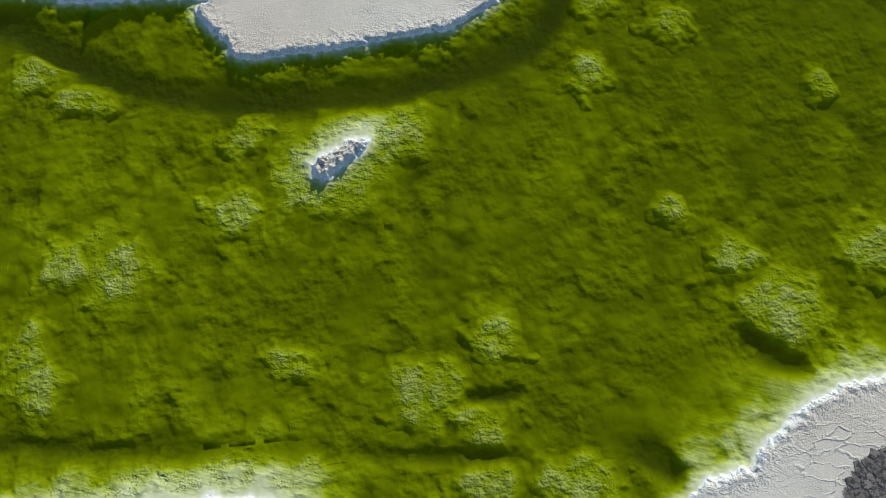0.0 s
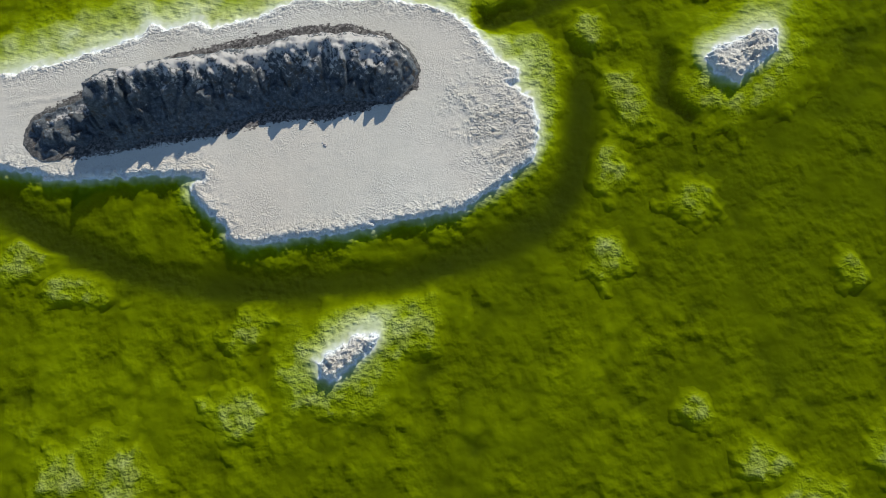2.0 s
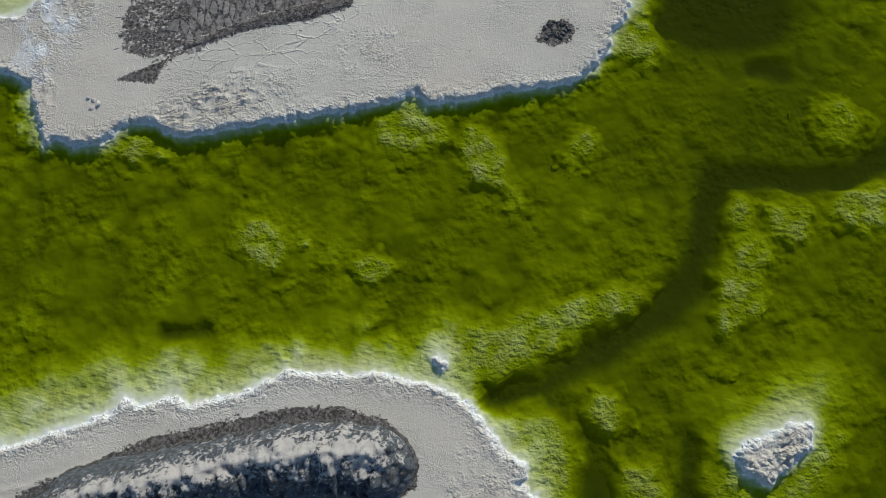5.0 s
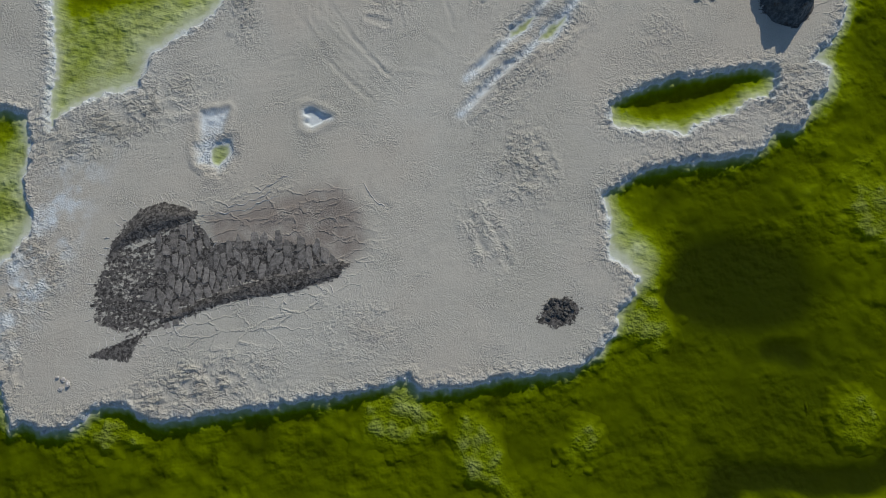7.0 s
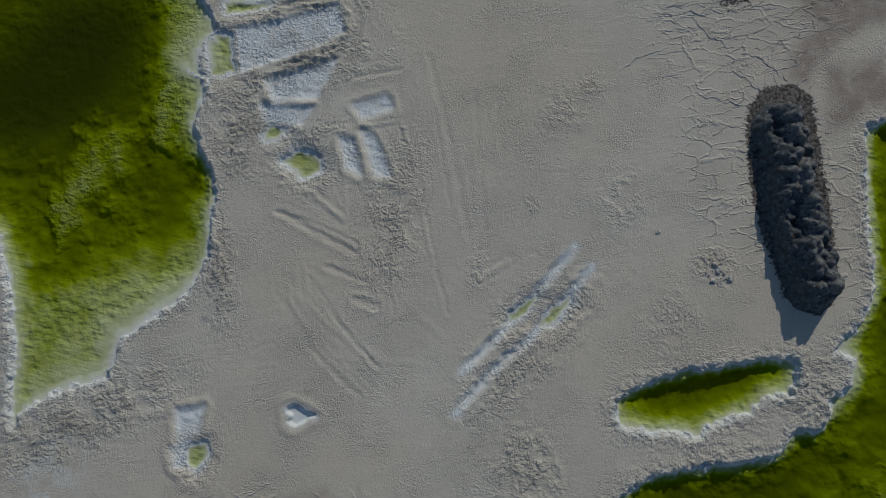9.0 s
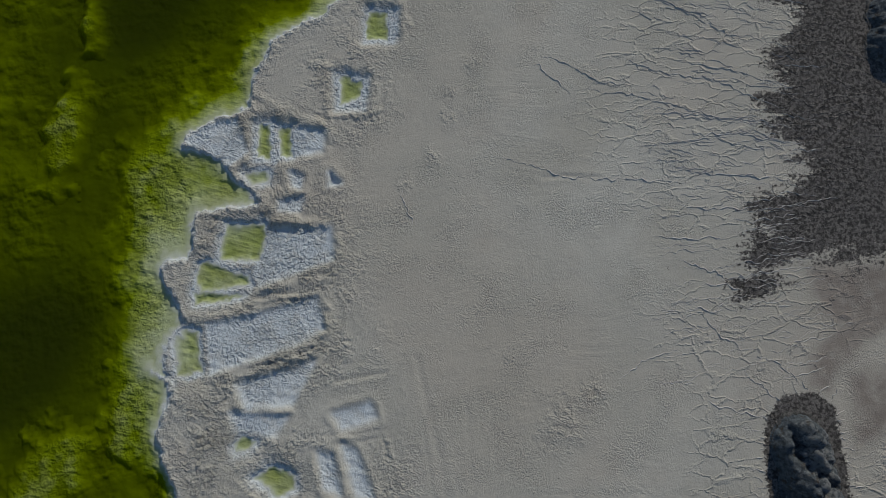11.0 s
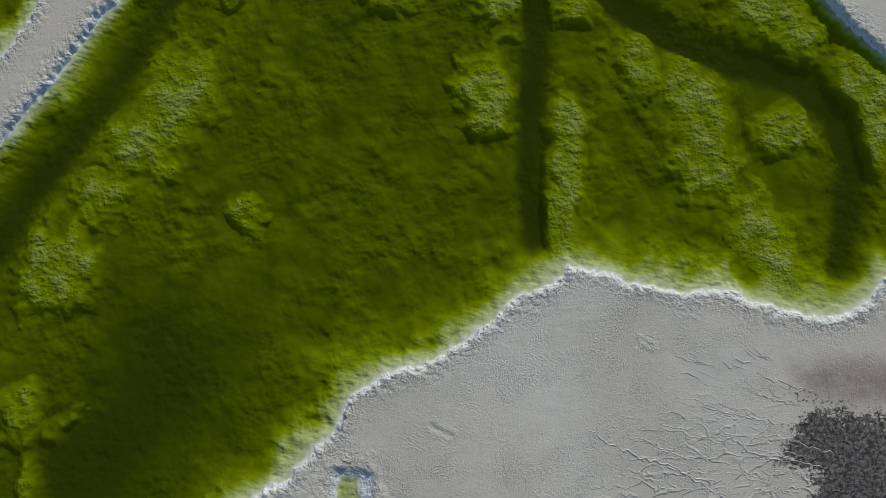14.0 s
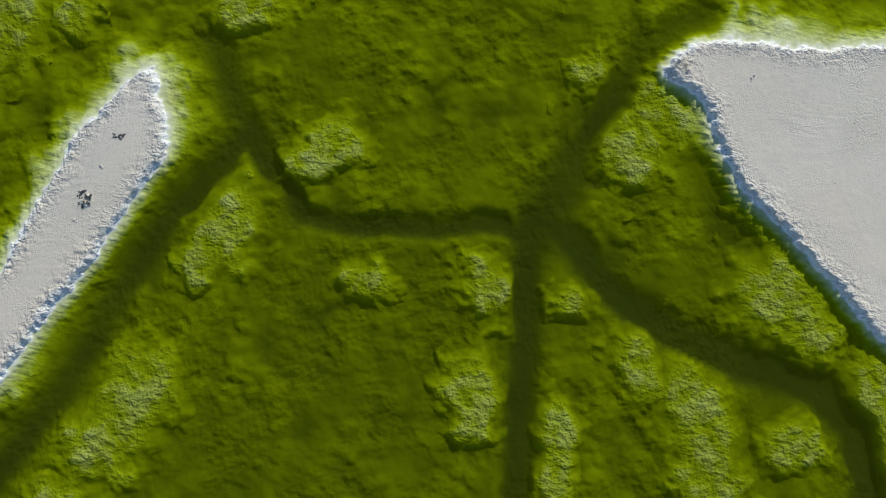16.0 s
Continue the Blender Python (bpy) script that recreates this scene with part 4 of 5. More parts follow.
MAIN = SHORES["main_south"] + SHORES["main_east"] + SHORES["main_north"] + SHORES["main_northwest"] + SHORES["main_west"] + SHORES["main_southwest"]
LANDS = {k: v for k, v in SHORES.items() if not k.startswith("main")}
LANDS["main"] = MAIN


def shore(x, y):
    """Signed distance from the water's edge, above 0 on land, with a ragged edge."""
    wx = x + 0.9 * fbm(x, y, 2.2, 3, 0.6, 3.1) + 0.75 * fbm(x, y, 0.7, 2, 0.6, 9.4)
    wy = y + 0.9 * fbm(x, y, 2.2, 3, 0.6, 17.7) + 0.75 * fbm(x, y, 0.7, 2, 0.6, 23.1)
    s = np.full(x.shape, -14.0)
    for pts in LANDS.values():
        s = np.maximum(s, inside(wx, wy, pts))
    for pts in PONDS.values():
        k = 0.7 if len(pts) < 9 else 1.0
        s = np.minimum(s, -inside(x + k * (wx - x), y + k * (wy - y), pts) - (0.12 if k < 1 else 0.0))
    return s


def oval(x, y, cx, cy, a, b, turn):
    c, s = math.cos(radians(turn)), math.sin(radians(turn))
    u, v = (x - cx) * c + (y - cy) * s, -(x - cx) * s + (y - cy) * c
    return np.sqrt((u / a) ** 2 + (v / b) ** 2)


def bed_height(x, y, s, facing):
    d = np.maximum(-s, 0)
    pool = np.zeros(x.shape)
    for pts in PONDS.values():
        if len(pts) < 9:
            pool = np.maximum(pool, ease(inside(x, y, pts, 1.0), -0.7, 0.0))
    small = 1 - pool
    shelf = 2.2 + 1.15 * np.clip(facing, -1, 1) + 2.2 * fbm(x, y, 6.0, 3, 0.5, 77.0)
    z = 0.05 * d / (0.3 + d) + 0.8 * (1 - np.exp(-(d / np.maximum(shelf, 0.7)) ** 1.5))
    z = z * small + pool * (0.16 + 0.22 * fbm(x, y, 2.2, 2, 0.5, 3.0)) * ease(d, 0, 0.7)
    wx, wy = x + 1.2 * fbm(x, y, 4.0, 3, 0.5, 31.0), y + 1.2 * fbm(x, y, 4.0, 3, 0.5, 41.0)
    cut = np.zeros(x.shape)
    for w, deep, pts in CHANNELS:
        m = near(x, y, pts, 4 * w + 2)
        if m.any():
            g = 1.18 * deep * (0.85 + 0.4 * fbm(x[m], y[m], 4.0, 2, 0.5, 63.0)) * np.exp(-(to_line(wx[m], wy[m], pts) / (1.12 * w)) ** 2.2)
            cut[m] = np.maximum(cut[m], g)
    rough = ease(d, 0.2, 2.4) * small * (1 - 0.75 * ease(cut, 0.1, 0.5))
    for cx, cy, a, b, turn, k in SHOALS:
        if k < 0:
            rough = rough * (1 + max(-0.95, 1.6 * k) * np.exp(-oval(x, y, cx, cy, a, b, turn) ** 3))
    kx, ky = x + 1.3 * fbm(x, y, 2.2, 2, 0.5, 33.0), y + 1.3 * fbm(x, y, 2.2, 2, 0.5, 43.0)
    mild = 0.5 + 1.3 * ease(fbm(x, y, 7.0, 2, 0.5, 53.0), -0.25, 0.3)
    z = z + rough * (0.55 * fbm(x, y, 9.0, 3, 0.5, 2.0) + 0.35 * fbm(x, y, 3.5, 2, 0.5, 13.0)
                     + mild * (0.42 - 0.38 * knobs(kx, ky, 2.5, 6.0) - 0.17 * knobs(kx + 0.3 * ky, ky, 1.15, 11.0)))
    z = z + cut * ease(d, 0.1, 1.6)
    for cx, cy, a, b, turn, k in SHOALS:
        m = (abs(x - cx) < 1.6 * max(a, b)) & (abs(y - cy) < 1.6 * max(a, b))
        if m.any():
            z[m] = z[m] * (1 - (0.7 * k if k > 0 else k) * np.exp(-oval(x[m], y[m], cx, cy, a, b, turn) ** 3))
    z = z / (1 + (np.maximum(z, 0) / 1.42) ** 5) ** 0.2
    return -np.maximum(z, 0.004)


def land_height(x, y, s):
    d = np.maximum(s, 0)
    z = 0.06 * ease(d, 0, 0.1) + 0.34 * ease(d, 0.05, 0.5)
    edge = np.exp(-(d / (1.1 + 1.6 * np.maximum(fbm(x, y, 5.0, 2, 0.5, 18.0), -0.3))) ** 1.5) * ease(d, 0, 0.25)
    z = z + edge * (0.25 * np.abs(fbm(x, y, 0.75, 1, 0.6, 5.0)) + 0.3 * (knobs(x + 0.5 * fbm(x, y, 0.8, 2, 0.5, 6.0), y + 0.5 * fbm(x, y, 0.8, 2, 0.5, 16.0), 0.62, 3.0) - 0.45) + 0.25 * fbm(x, y, 1.6, 2, 0.5, 8.0))
    z = z + ease(d, 0.5, 3) * (0.14 * fbm(x, y, 9, 3, 0.5, 1.0) + 0.05 * np.abs(fbm(x, y, 1.3, 2, 0.6, 4.0)))
    for cx, cy, a, b, turn, k in ROUGH:
        m = (abs(x - cx) < 2.2 * max(a, b)) & (abs(y - cy) < 2.2 * max(a, b))
        if m.any():
            g = k * np.exp(-oval(x[m], y[m], cx, cy, a, b, turn) ** 3) * ease(fbm(x[m], y[m], 2.2, 3, 0.6, 37.0), -0.22, 0.1)
            c, sn = math.cos(radians(turn)), math.sin(radians(turn))
            u, v = (x[m] - cx) * c + (y[m] - cy) * sn, -(x[m] - cx) * sn + (y[m] - cy) * c
            u, v = (u, v) if a >= b else (v, u)
            streak = max(a, b) > 1.6 * min(a, b)
            tex = np.abs(fbm(u / (3.2 if streak else 1.0), v / 0.8, 0.8, 2, 0.6, 12.0)) * 4.2 + 1.2 * knobs(x[m], y[m], 0.6, 4.0) - 0.5
            z[m] = z[m] + g * tex * ease(d[m], 0, 0.5)
    lean = 0.6 * fbm(x, y, 14.0, 2, 0.5, 21.0)
    ca, sa = np.cos(0.5 + 3 * lean), np.sin(0.5 + 3 * lean)
    worn = 0.05 + 1.3 * ease(fbm(x, y, 7.0, 3, 0.6, 27.0), -0.1, 0.25)
    z = z + ease(d, 0.3, 1.5) * worn * 0.06 * np.abs(fbm((x * ca + y * sa) / 1.8, (y * ca - x * sa) / 0.9, 0.75, 2, 0.5, 0.35))
    wx, wy = x + 0.5 * fbm(x, y, 1.2, 3, 0.6, 51.0), y + 0.5 * fbm(x, y, 1.2, 3, 0.6, 61.0)
    for w, high, pts in GROOVES:
        m = near(x, y, pts, 4 * w + 1)
        if m.any():
            g = to_line(wx[m], wy[m], pts) / w
            worn = ease(fbm(x[m], y[m], 2.4, 3, 0.6, 101.0), -0.5, 0.05) * (1 + 1.2 * fbm(x[m], y[m], 0.5, 2, 0.6, 111.0))
            worn = 0.85 + 0.5 * fbm(x[m], y[m], 1.4, 3, 0.6, 111.0) if abs(high) > 0.3 else worn
            if abs(high) > 0.3:
                worn = worn * ease(np.minimum(np.hypot(x[m] - pts[0][0], y[m] - pts[0][1]), np.hypot(x[m] - pts[-1][0], y[m] - pts[-1][1])), 0.2, 2.2)
            z[m] = z[m] + (0.75 if abs(high) > 0.3 else 0.34 if abs(high) > 0.155 else 0.22 if w > 0.16 else 0.14) * high * worn * (np.exp(-g ** 2) - 0.4 * np.exp(-(g - 1.9) ** 2)) * ease(d[m], 0, 0.6)
    for floor, pts in PITS:
        m = near(x, y, pts, 2.0)
        if m.any():
            p = inside(wx[m], wy[m], pts, 2.0)
            f = ease(p, -0.6, 0.35) if floor > 0.025 else ease(p, -0.12, 0.12)
            z[m] = z[m] * (1 - f) + f * (floor + (0.15 if floor > 0.025 else 0.05) + (0.3 if floor > 0.025 else 0.1) * np.abs(fbm(x[m], y[m], 0.9, 2, 0.6, 71.0))) + 0.08 * np.exp(-((p + 0.7) / 0.35) ** 2) * ease(d[m], 0.3, 1)
    for pts in PONDS.values():
        m = near(x, y, pts, 1.8) if len(pts) < 9 else np.zeros(x.shape, bool)
        if m.any():
            z[m] = z[m] * (0.42 + 0.58 * ease(-inside(x[m], y[m], pts, 2.0), 0.2, 1.7))
    if ((y > 65) & (y < 88)).any():
        z = z + 0.4 * ease(inside(wx, wy, WET["dome"], 2.0), -0.2, 1.3) + 0.16 * ease(inside(wx, wy, WET["band"], 2.0), -0.2, 0.5)
    return np.maximum(z, 0.012)


def height(x, y):
    s = shore(x, y)
    z, wet = np.zeros(x.shape), s <= 0
    dry = ~wet
    if wet.any():
        xw, yw = x[wet], y[wet]
        # shores that look away from the sun fall off steeply, so shade is put into their bed colour; the others have a
        # shelf
        z[wet] = bed_height(xw, yw, s[wet], (shore(xw, yw - 0.9) - s[wet]) / 0.9)
    if dry.any():
        z[dry] = land_height(x[dry], y[dry], s[dry])
    return z, s


def link_mesh(name, co, faces, material, attrs=(), smooth=True):
    me = bpy.data.meshes.new(name)
    me.vertices.add(len(co))
    me.vertices.foreach_set("co", np.ascontiguousarray(co, dtype=np.float32).ravel())
    me.loops.add(faces.size)
    me.loops.foreach_set("vertex_index", np.ascontiguousarray(faces, dtype=np.int32).ravel())
    me.polygons.add(len(faces))
    me.polygons.foreach_set("loop_start", np.arange(0, faces.size, 4, dtype=np.int32))
    me.polygons.foreach_set("use_smooth", np.full(len(faces), smooth))
    me.update(calc_edges=True)
    for key, values in attrs:
        a = me.attributes.new(key, "FLOAT", "POINT")
        a.data.foreach_set("value", np.ascontiguousarray(values, dtype=np.float32))
    me.materials.append(material)
    return new(name, me)


def lattice(x0, x1, y0, y1, step):
    nx, ny = int(round((x1 - x0) / step)) + 1, int(round((y1 - y0) / step)) + 1
    gx, gy = np.meshgrid(x0 + step * np.arange(nx), y0 + step * np.arange(ny))
    i = (np.arange(ny - 1)[:, None] * nx + np.arange(nx - 1)[None, :]).ravel()
    return gx.ravel(), gy.ravel(), np.stack([i, i + 1, i + nx + 1, i + nx], 1)


def keep(co, faces, mask, attrs=()):
    """The faces whose corners all pass, with the vertices that they use."""
    faces = faces[mask[faces].all(axis=1)]
    used = np.zeros(len(co), bool)
    used[faces.ravel()] = True
    at = np.cumsum(used) - 1
    return co[used], at[faces], [(k, v[used]) for k, v in attrs]


# ---- lake bed, water, far ground ----
X0, X1, Y0, Y1 = -56.0, 80.0, -46.0, 246.0


def lake_bed():
    x, y, faces = lattice(X0, X1, Y0, Y1, 0.25)
    z, s = height(x, y)
    z = np.where(s > -1.0, np.minimum(z, 0.0) - 0.07 * ease(s, -1.0, -0.7) - 0.5 * ease(s, -0.2, 0.8), z)
    co = np.stack([x, y, z], 1)
    masks = [(k, np.zeros(len(x))) for k in ("mud", "crack", "crust", "stain")] + [("rough", np.full(len(x), 0.22))]
    co, faces, attrs = keep(co, faces, s < 1.2, masks)
    return tagged(link_mesh("lake_bed", co, faces, GROUND, attrs), "uneven salt lake bed under green brine", "lake bed", kind="structure")


def water_sheet():
    """One flat sheet; 'deep' says how much brine lies under it, which sets the painted haze."""
    x, y, faces = lattice(X0, X1, Y0, Y1, 1.0)
    deep = ease(-height(x, y)[0], 0.2, 1.0)
    ox = np.array([X0 - 900, X1 + 900, X1 + 900, X0 - 900, X0, X1, X1, X0])
    oy = np.array([Y0 - 900, Y0 - 900, Y1 + 900, Y1 + 900, Y0, Y0, Y1, Y1])
    k = len(x)
    rim = np.array([(k + i, k + (i + 1) % 4, k + 4 + (i + 1) % 4, k + 4 + i) for i in range(4)])
    x, y = np.concatenate([x, ox]), np.concatenate([y, oy])
    deep = np.concatenate([deep, np.full(8, 0.6)])
    ob = link_mesh("water", np.stack([x, y, 0 * x], 1), np.concatenate([faces, rim]), WATER, [("deep", deep)])
    ob.visible_shadow = False
    return tagged(ob, "still green brine of a salt lake, cloudy where deep by a painted haze", "water", kind="structure")


def far_ground():
    """The shallow lake goes on round the plan, up to a distant salt shore; one sheet to the horizon."""
    bm = bmesh.new()
    outs = [0, 1.5, 4, 8, 14, 22, 32, 45, 60, 80, 105, 135, 170, 210, 260, 320, 400, 520, 700, 1000, 1500, 2500]
    side = 48
    rings = []
    for d in outs:
        x0, x1, y0, y1 = X0 - d, X1 + d, Y0 - d, Y1 + d
        pts = [(x0 + (x1 - x0) * k / side, y0) for k in range(side)] + [(x1, y0 + (y1 - y0) * k / side) for k in range(side)]
        pts += [(x1 - (x1 - x0) * k / side, y1) for k in range(side)] + [(x0, y1 - (y1 - y0) * k / side) for k in range(side)]
        px, py = np.array([p[0] for p in pts]), np.array([p[1] for p in pts])
        shoal = fbm(px, py, 45.0, 4, 0.55, 14.0)
        z = -0.85 + 0.9 * shoal + 0.6 * fbm(px, py, 9.0, 2, 0.5, 24.0)
        z = np.where(shoal > 0.2, -0.2 + 0.5 * ease(shoal, 0.2, 0.26), np.minimum(z, -0.25))
        bank = ease(d + 260 * fbm(px, py, 160.0, 3, 0.5, 44.0), 190, 230)
        z = z * (1 - bank) + (0.35 + 0.4 * fbm(px, py, 60.0, 2, 0.5, 54.0)) * bank
        z = np.where(d == 0, np.minimum(z, -0.8), z)
        rings.append([bm.verts.new((a, b, c)) for a, b, c in zip(px, py, z)])
    n = 4 * side
    for inner, outer in zip(rings, rings[1:]):
        for k in range(n):
            bm.faces.new((inner[k], outer[k], outer[(k + 1) % n], inner[(k + 1) % n]))
    bmesh.ops.recalc_face_normals(bm, faces=bm.faces)
    for f in bm.faces:
        f.smooth = True
    me = bpy.data.meshes.new("ground")
    bm.to_mesh(me)
    bm.free()
    me.materials.append(GROUND)
    return tagged(new("ground", me), "shallow lake bed and pale salt flat reaching to the horizon", "ground", kind="structure")


def land(name, pts, label, category, step=0.14, old=1.0):
    xs, ys = [p[0] for p in pts], [p[1] for p in pts]
    x, y, faces = lattice(max(min(xs) - 3, X0), min(max(xs) + 3, X1), max(min(ys) - 3, Y0), min(max(ys) + 3, Y1), step)
    s0 = inside(x, y, pts, 6.0)
    s = np.full(x.shape, -6.0)
    z = np.full(x.shape, -3.0)
    m = s0 > -2.9
    z[m], s[m] = height(x[m], y[m])
    d = np.maximum(s, 0)
    mud, crack = np.zeros(x.shape), np.zeros(x.shape)
    for k, ring in enumerate(MUD):
        soft = 3.2 if k == 1 else 0.8
        if k == 0:
            for part_of, much in (("dome", 1.05), ("band", 1.05), ("streak", 1.0), ("west", 0.68), ("columns", 0.85)):
                mud = np.maximum(mud, 0.56 * ease(inside(x, y, ring, 3.0), -0.3, 0.4))
                mud = np.maximum(mud, much * ease(inside(x, y, WET[part_of], 3.0), -0.45, 0.35))
        elif k != 2:
            far = inside(x, y, ring, 5.0)
            if k == 1:
                far = far + (4.0 * fbm(x / 6.0, y, 1.3, 3, 0.6, 66.0) + 5.0 * fbm(x / 4.0, y, 3.7, 2, 0.5, 69.0)) * (x < 54) - 0.4
            mud = np.maximum(mud, ease(far, -soft, 0.7 * soft))
    for cx, cy, a, b, turn in CRACKED:
        crack = np.maximum(crack, 1 - ease(oval(x, y, cx, cy, a, b, turn), 0.6, 1.05))
    stain = np.maximum(np.max([ease(inside(x, y, ring, 3.0), -1.2, 1.5) for ring in STAINS], axis=0), 0.9 * ease(inside(x, y, MUD[2], 3.0), -0.8, 0.9))
    crust = np.maximum(0.9 * np.exp(-(d / 0.5) ** 2), 1 - ease(z, 0.07, 0.22))
    for floor, ring in PITS:
        crust = np.maximum(crust, 1.25 * ease(inside(x, y, ring, 2.0), -0.6, 0.3))
    for w, high, course in GROOVES:
        if high < -0.3:
            crust = np.maximum(crust, 1.1 * np.exp(-(to_line(x, y, course) / (1.3 * w)) ** 2))
    crust = np.maximum(crust, np.exp(-oval(x, y, -33.2, 80.0, 12.0, 3.2, 62) ** 3) * ease(fbm(x, y, 2.6, 4, 0.65, 58.0), -0.12, 0.16))
    crust = np.where(mud > 0.3, 0, crust)
    rough = 0.75 * np.exp(-(d / 1.3) ** 1.5)
    patchy = ease(fbm(x, y, 2.2, 3, 0.6, 37.0), -0.22, 0.1)
    for cx, cy, a, b, turn, k in ROUGH:
        rough = np.maximum(rough, min(1.0, 7.0 * k) * np.exp(-oval(x, y, cx, cy, a, b, turn) ** 3) * patchy)
    co = np.stack([x, y, z], 1)
    co[:, 2] = z + 0.012 * ease(s, -1.0, -0.6) * (s < 0) - 0.07 * ease(s, -1.1, -1.7)
    m = m & (s > -2.1)
    co, faces, attrs = keep(co, faces, m, [("mud", mud), ("crack", crack), ("crust", crust), ("stain", stain), ("rough", np.where(s < 0.0, 0.14, rough)), ("old", np.full(len(x), old))])
    return tagged(link_mesh(name, co, faces, GROUND, attrs), label, category, kind="structure")


lake_bed()
water_sheet()
far_ground()
FLAT = land("salt_flat", MAIN, "broad pale grey salt flat, cracked, with dug pits and dark damp mud", "salt flat")
land("salt_island", LANDS["spoil_island"], "pale salt island with crumbled white edges, carrying a long spoil heap", "salt island", 0.14, 0.75)
land("salt_islet", LANDS["islet_west"], "small white crusted salt islet in shallow green brine", "salt islet", 0.1)
land("salt_islet", LANDS["islet_east"], "white crusted salt islet with lobed outline in green brine", "salt islet", 0.1)
land("salt_islet", LANDS["islet_dot"], "tiny white salt tip just above the water", "salt islet", 0.08)
land("salt_bank", LANDS["south_shore"], "low pale salt bank sloping into the brine", "salt bank", 0.25)
BANK = land("salt_bank", LANDS["southeast_shore"], "pale salt bank with cracked dark mud behind its white edge", "salt bank")
land("salt_island", LANDS["north_island"], "long narrow pale salt island with white edges and small crust clusters", "salt island", 0.14, 0.35)
land("salt_island", LANDS["northeast_island"], "smooth pale salt island with a crumbled blue-white edge", "salt island", 0.14, 0.35)


def mound(cx, cy, a, b, turn):
    """A salt mound under water, rising from the bed."""
    r = 1.75 * max(a, b)
    x, y, faces = lattice(-r, r, -r, r, max(0.15, r / 30))
    c, s = math.cos(radians(turn)), math.sin(radians(turn))
    u, v = (x * c + y * s), (-x * s + y * c)
    o = np.sqrt((u / a) ** 2 + (v / b) ** 2)
    o = 0.95 * o * (1 + 1.5 * fbm(x + cx, y + cy, 2.6, 3, 0.6, 81.0))
    base, sh = height(x + cx, y + cy)
    lift = ease(1.42 - o, 0.0, 0.95) * ease(-sh, 0.35, 1.6) * (1 - ease(-base, 1.2, 1.36))
    top = -0.43 + 0.17 * knobs(x + cx + 0.6 * fbm(x, y, 1.5, 2, 0.5, 3.3), y + cy, 1.1, 9.1) + 0.4 * fbm(x + cx, y + cy, 2.2, 2, 0.6, 91.0)
    z = base + np.clip(top - base, 0, 0.65 + 0.35 * (max(a, b) > 3.0)) * lift * 0.92 - 0.05 * ease(lift, 0.08, 0.0)
    co = np.stack([x, y, z], 1)
    masks = [(k, np.zeros(len(x))) for k in ("mud", "crack", "crust", "stain")] + [("rough", 0.3 + 0.75 * lift)]
    co, faces, attrs = keep(co, faces, (o < 1.5) & (sh < -0.3), masks)
    if len(faces) < 12:
        return
    ob = link_mesh("submerged_mound", co, faces, GROUND, attrs)
    ob.location = (cx, cy, 0)
    long_one = max(a, b) > 1.6 * min(a, b)
    label = "long pale salt ridge lying under green brine" if long_one else ("broad" if max(a, b) > 3 else "small") + " pale salt mound submerged in green brine"
    tagged(ob, label, "salt mound", "submerged salt mounds")


for row in MOUNDS:
    mound(*row)


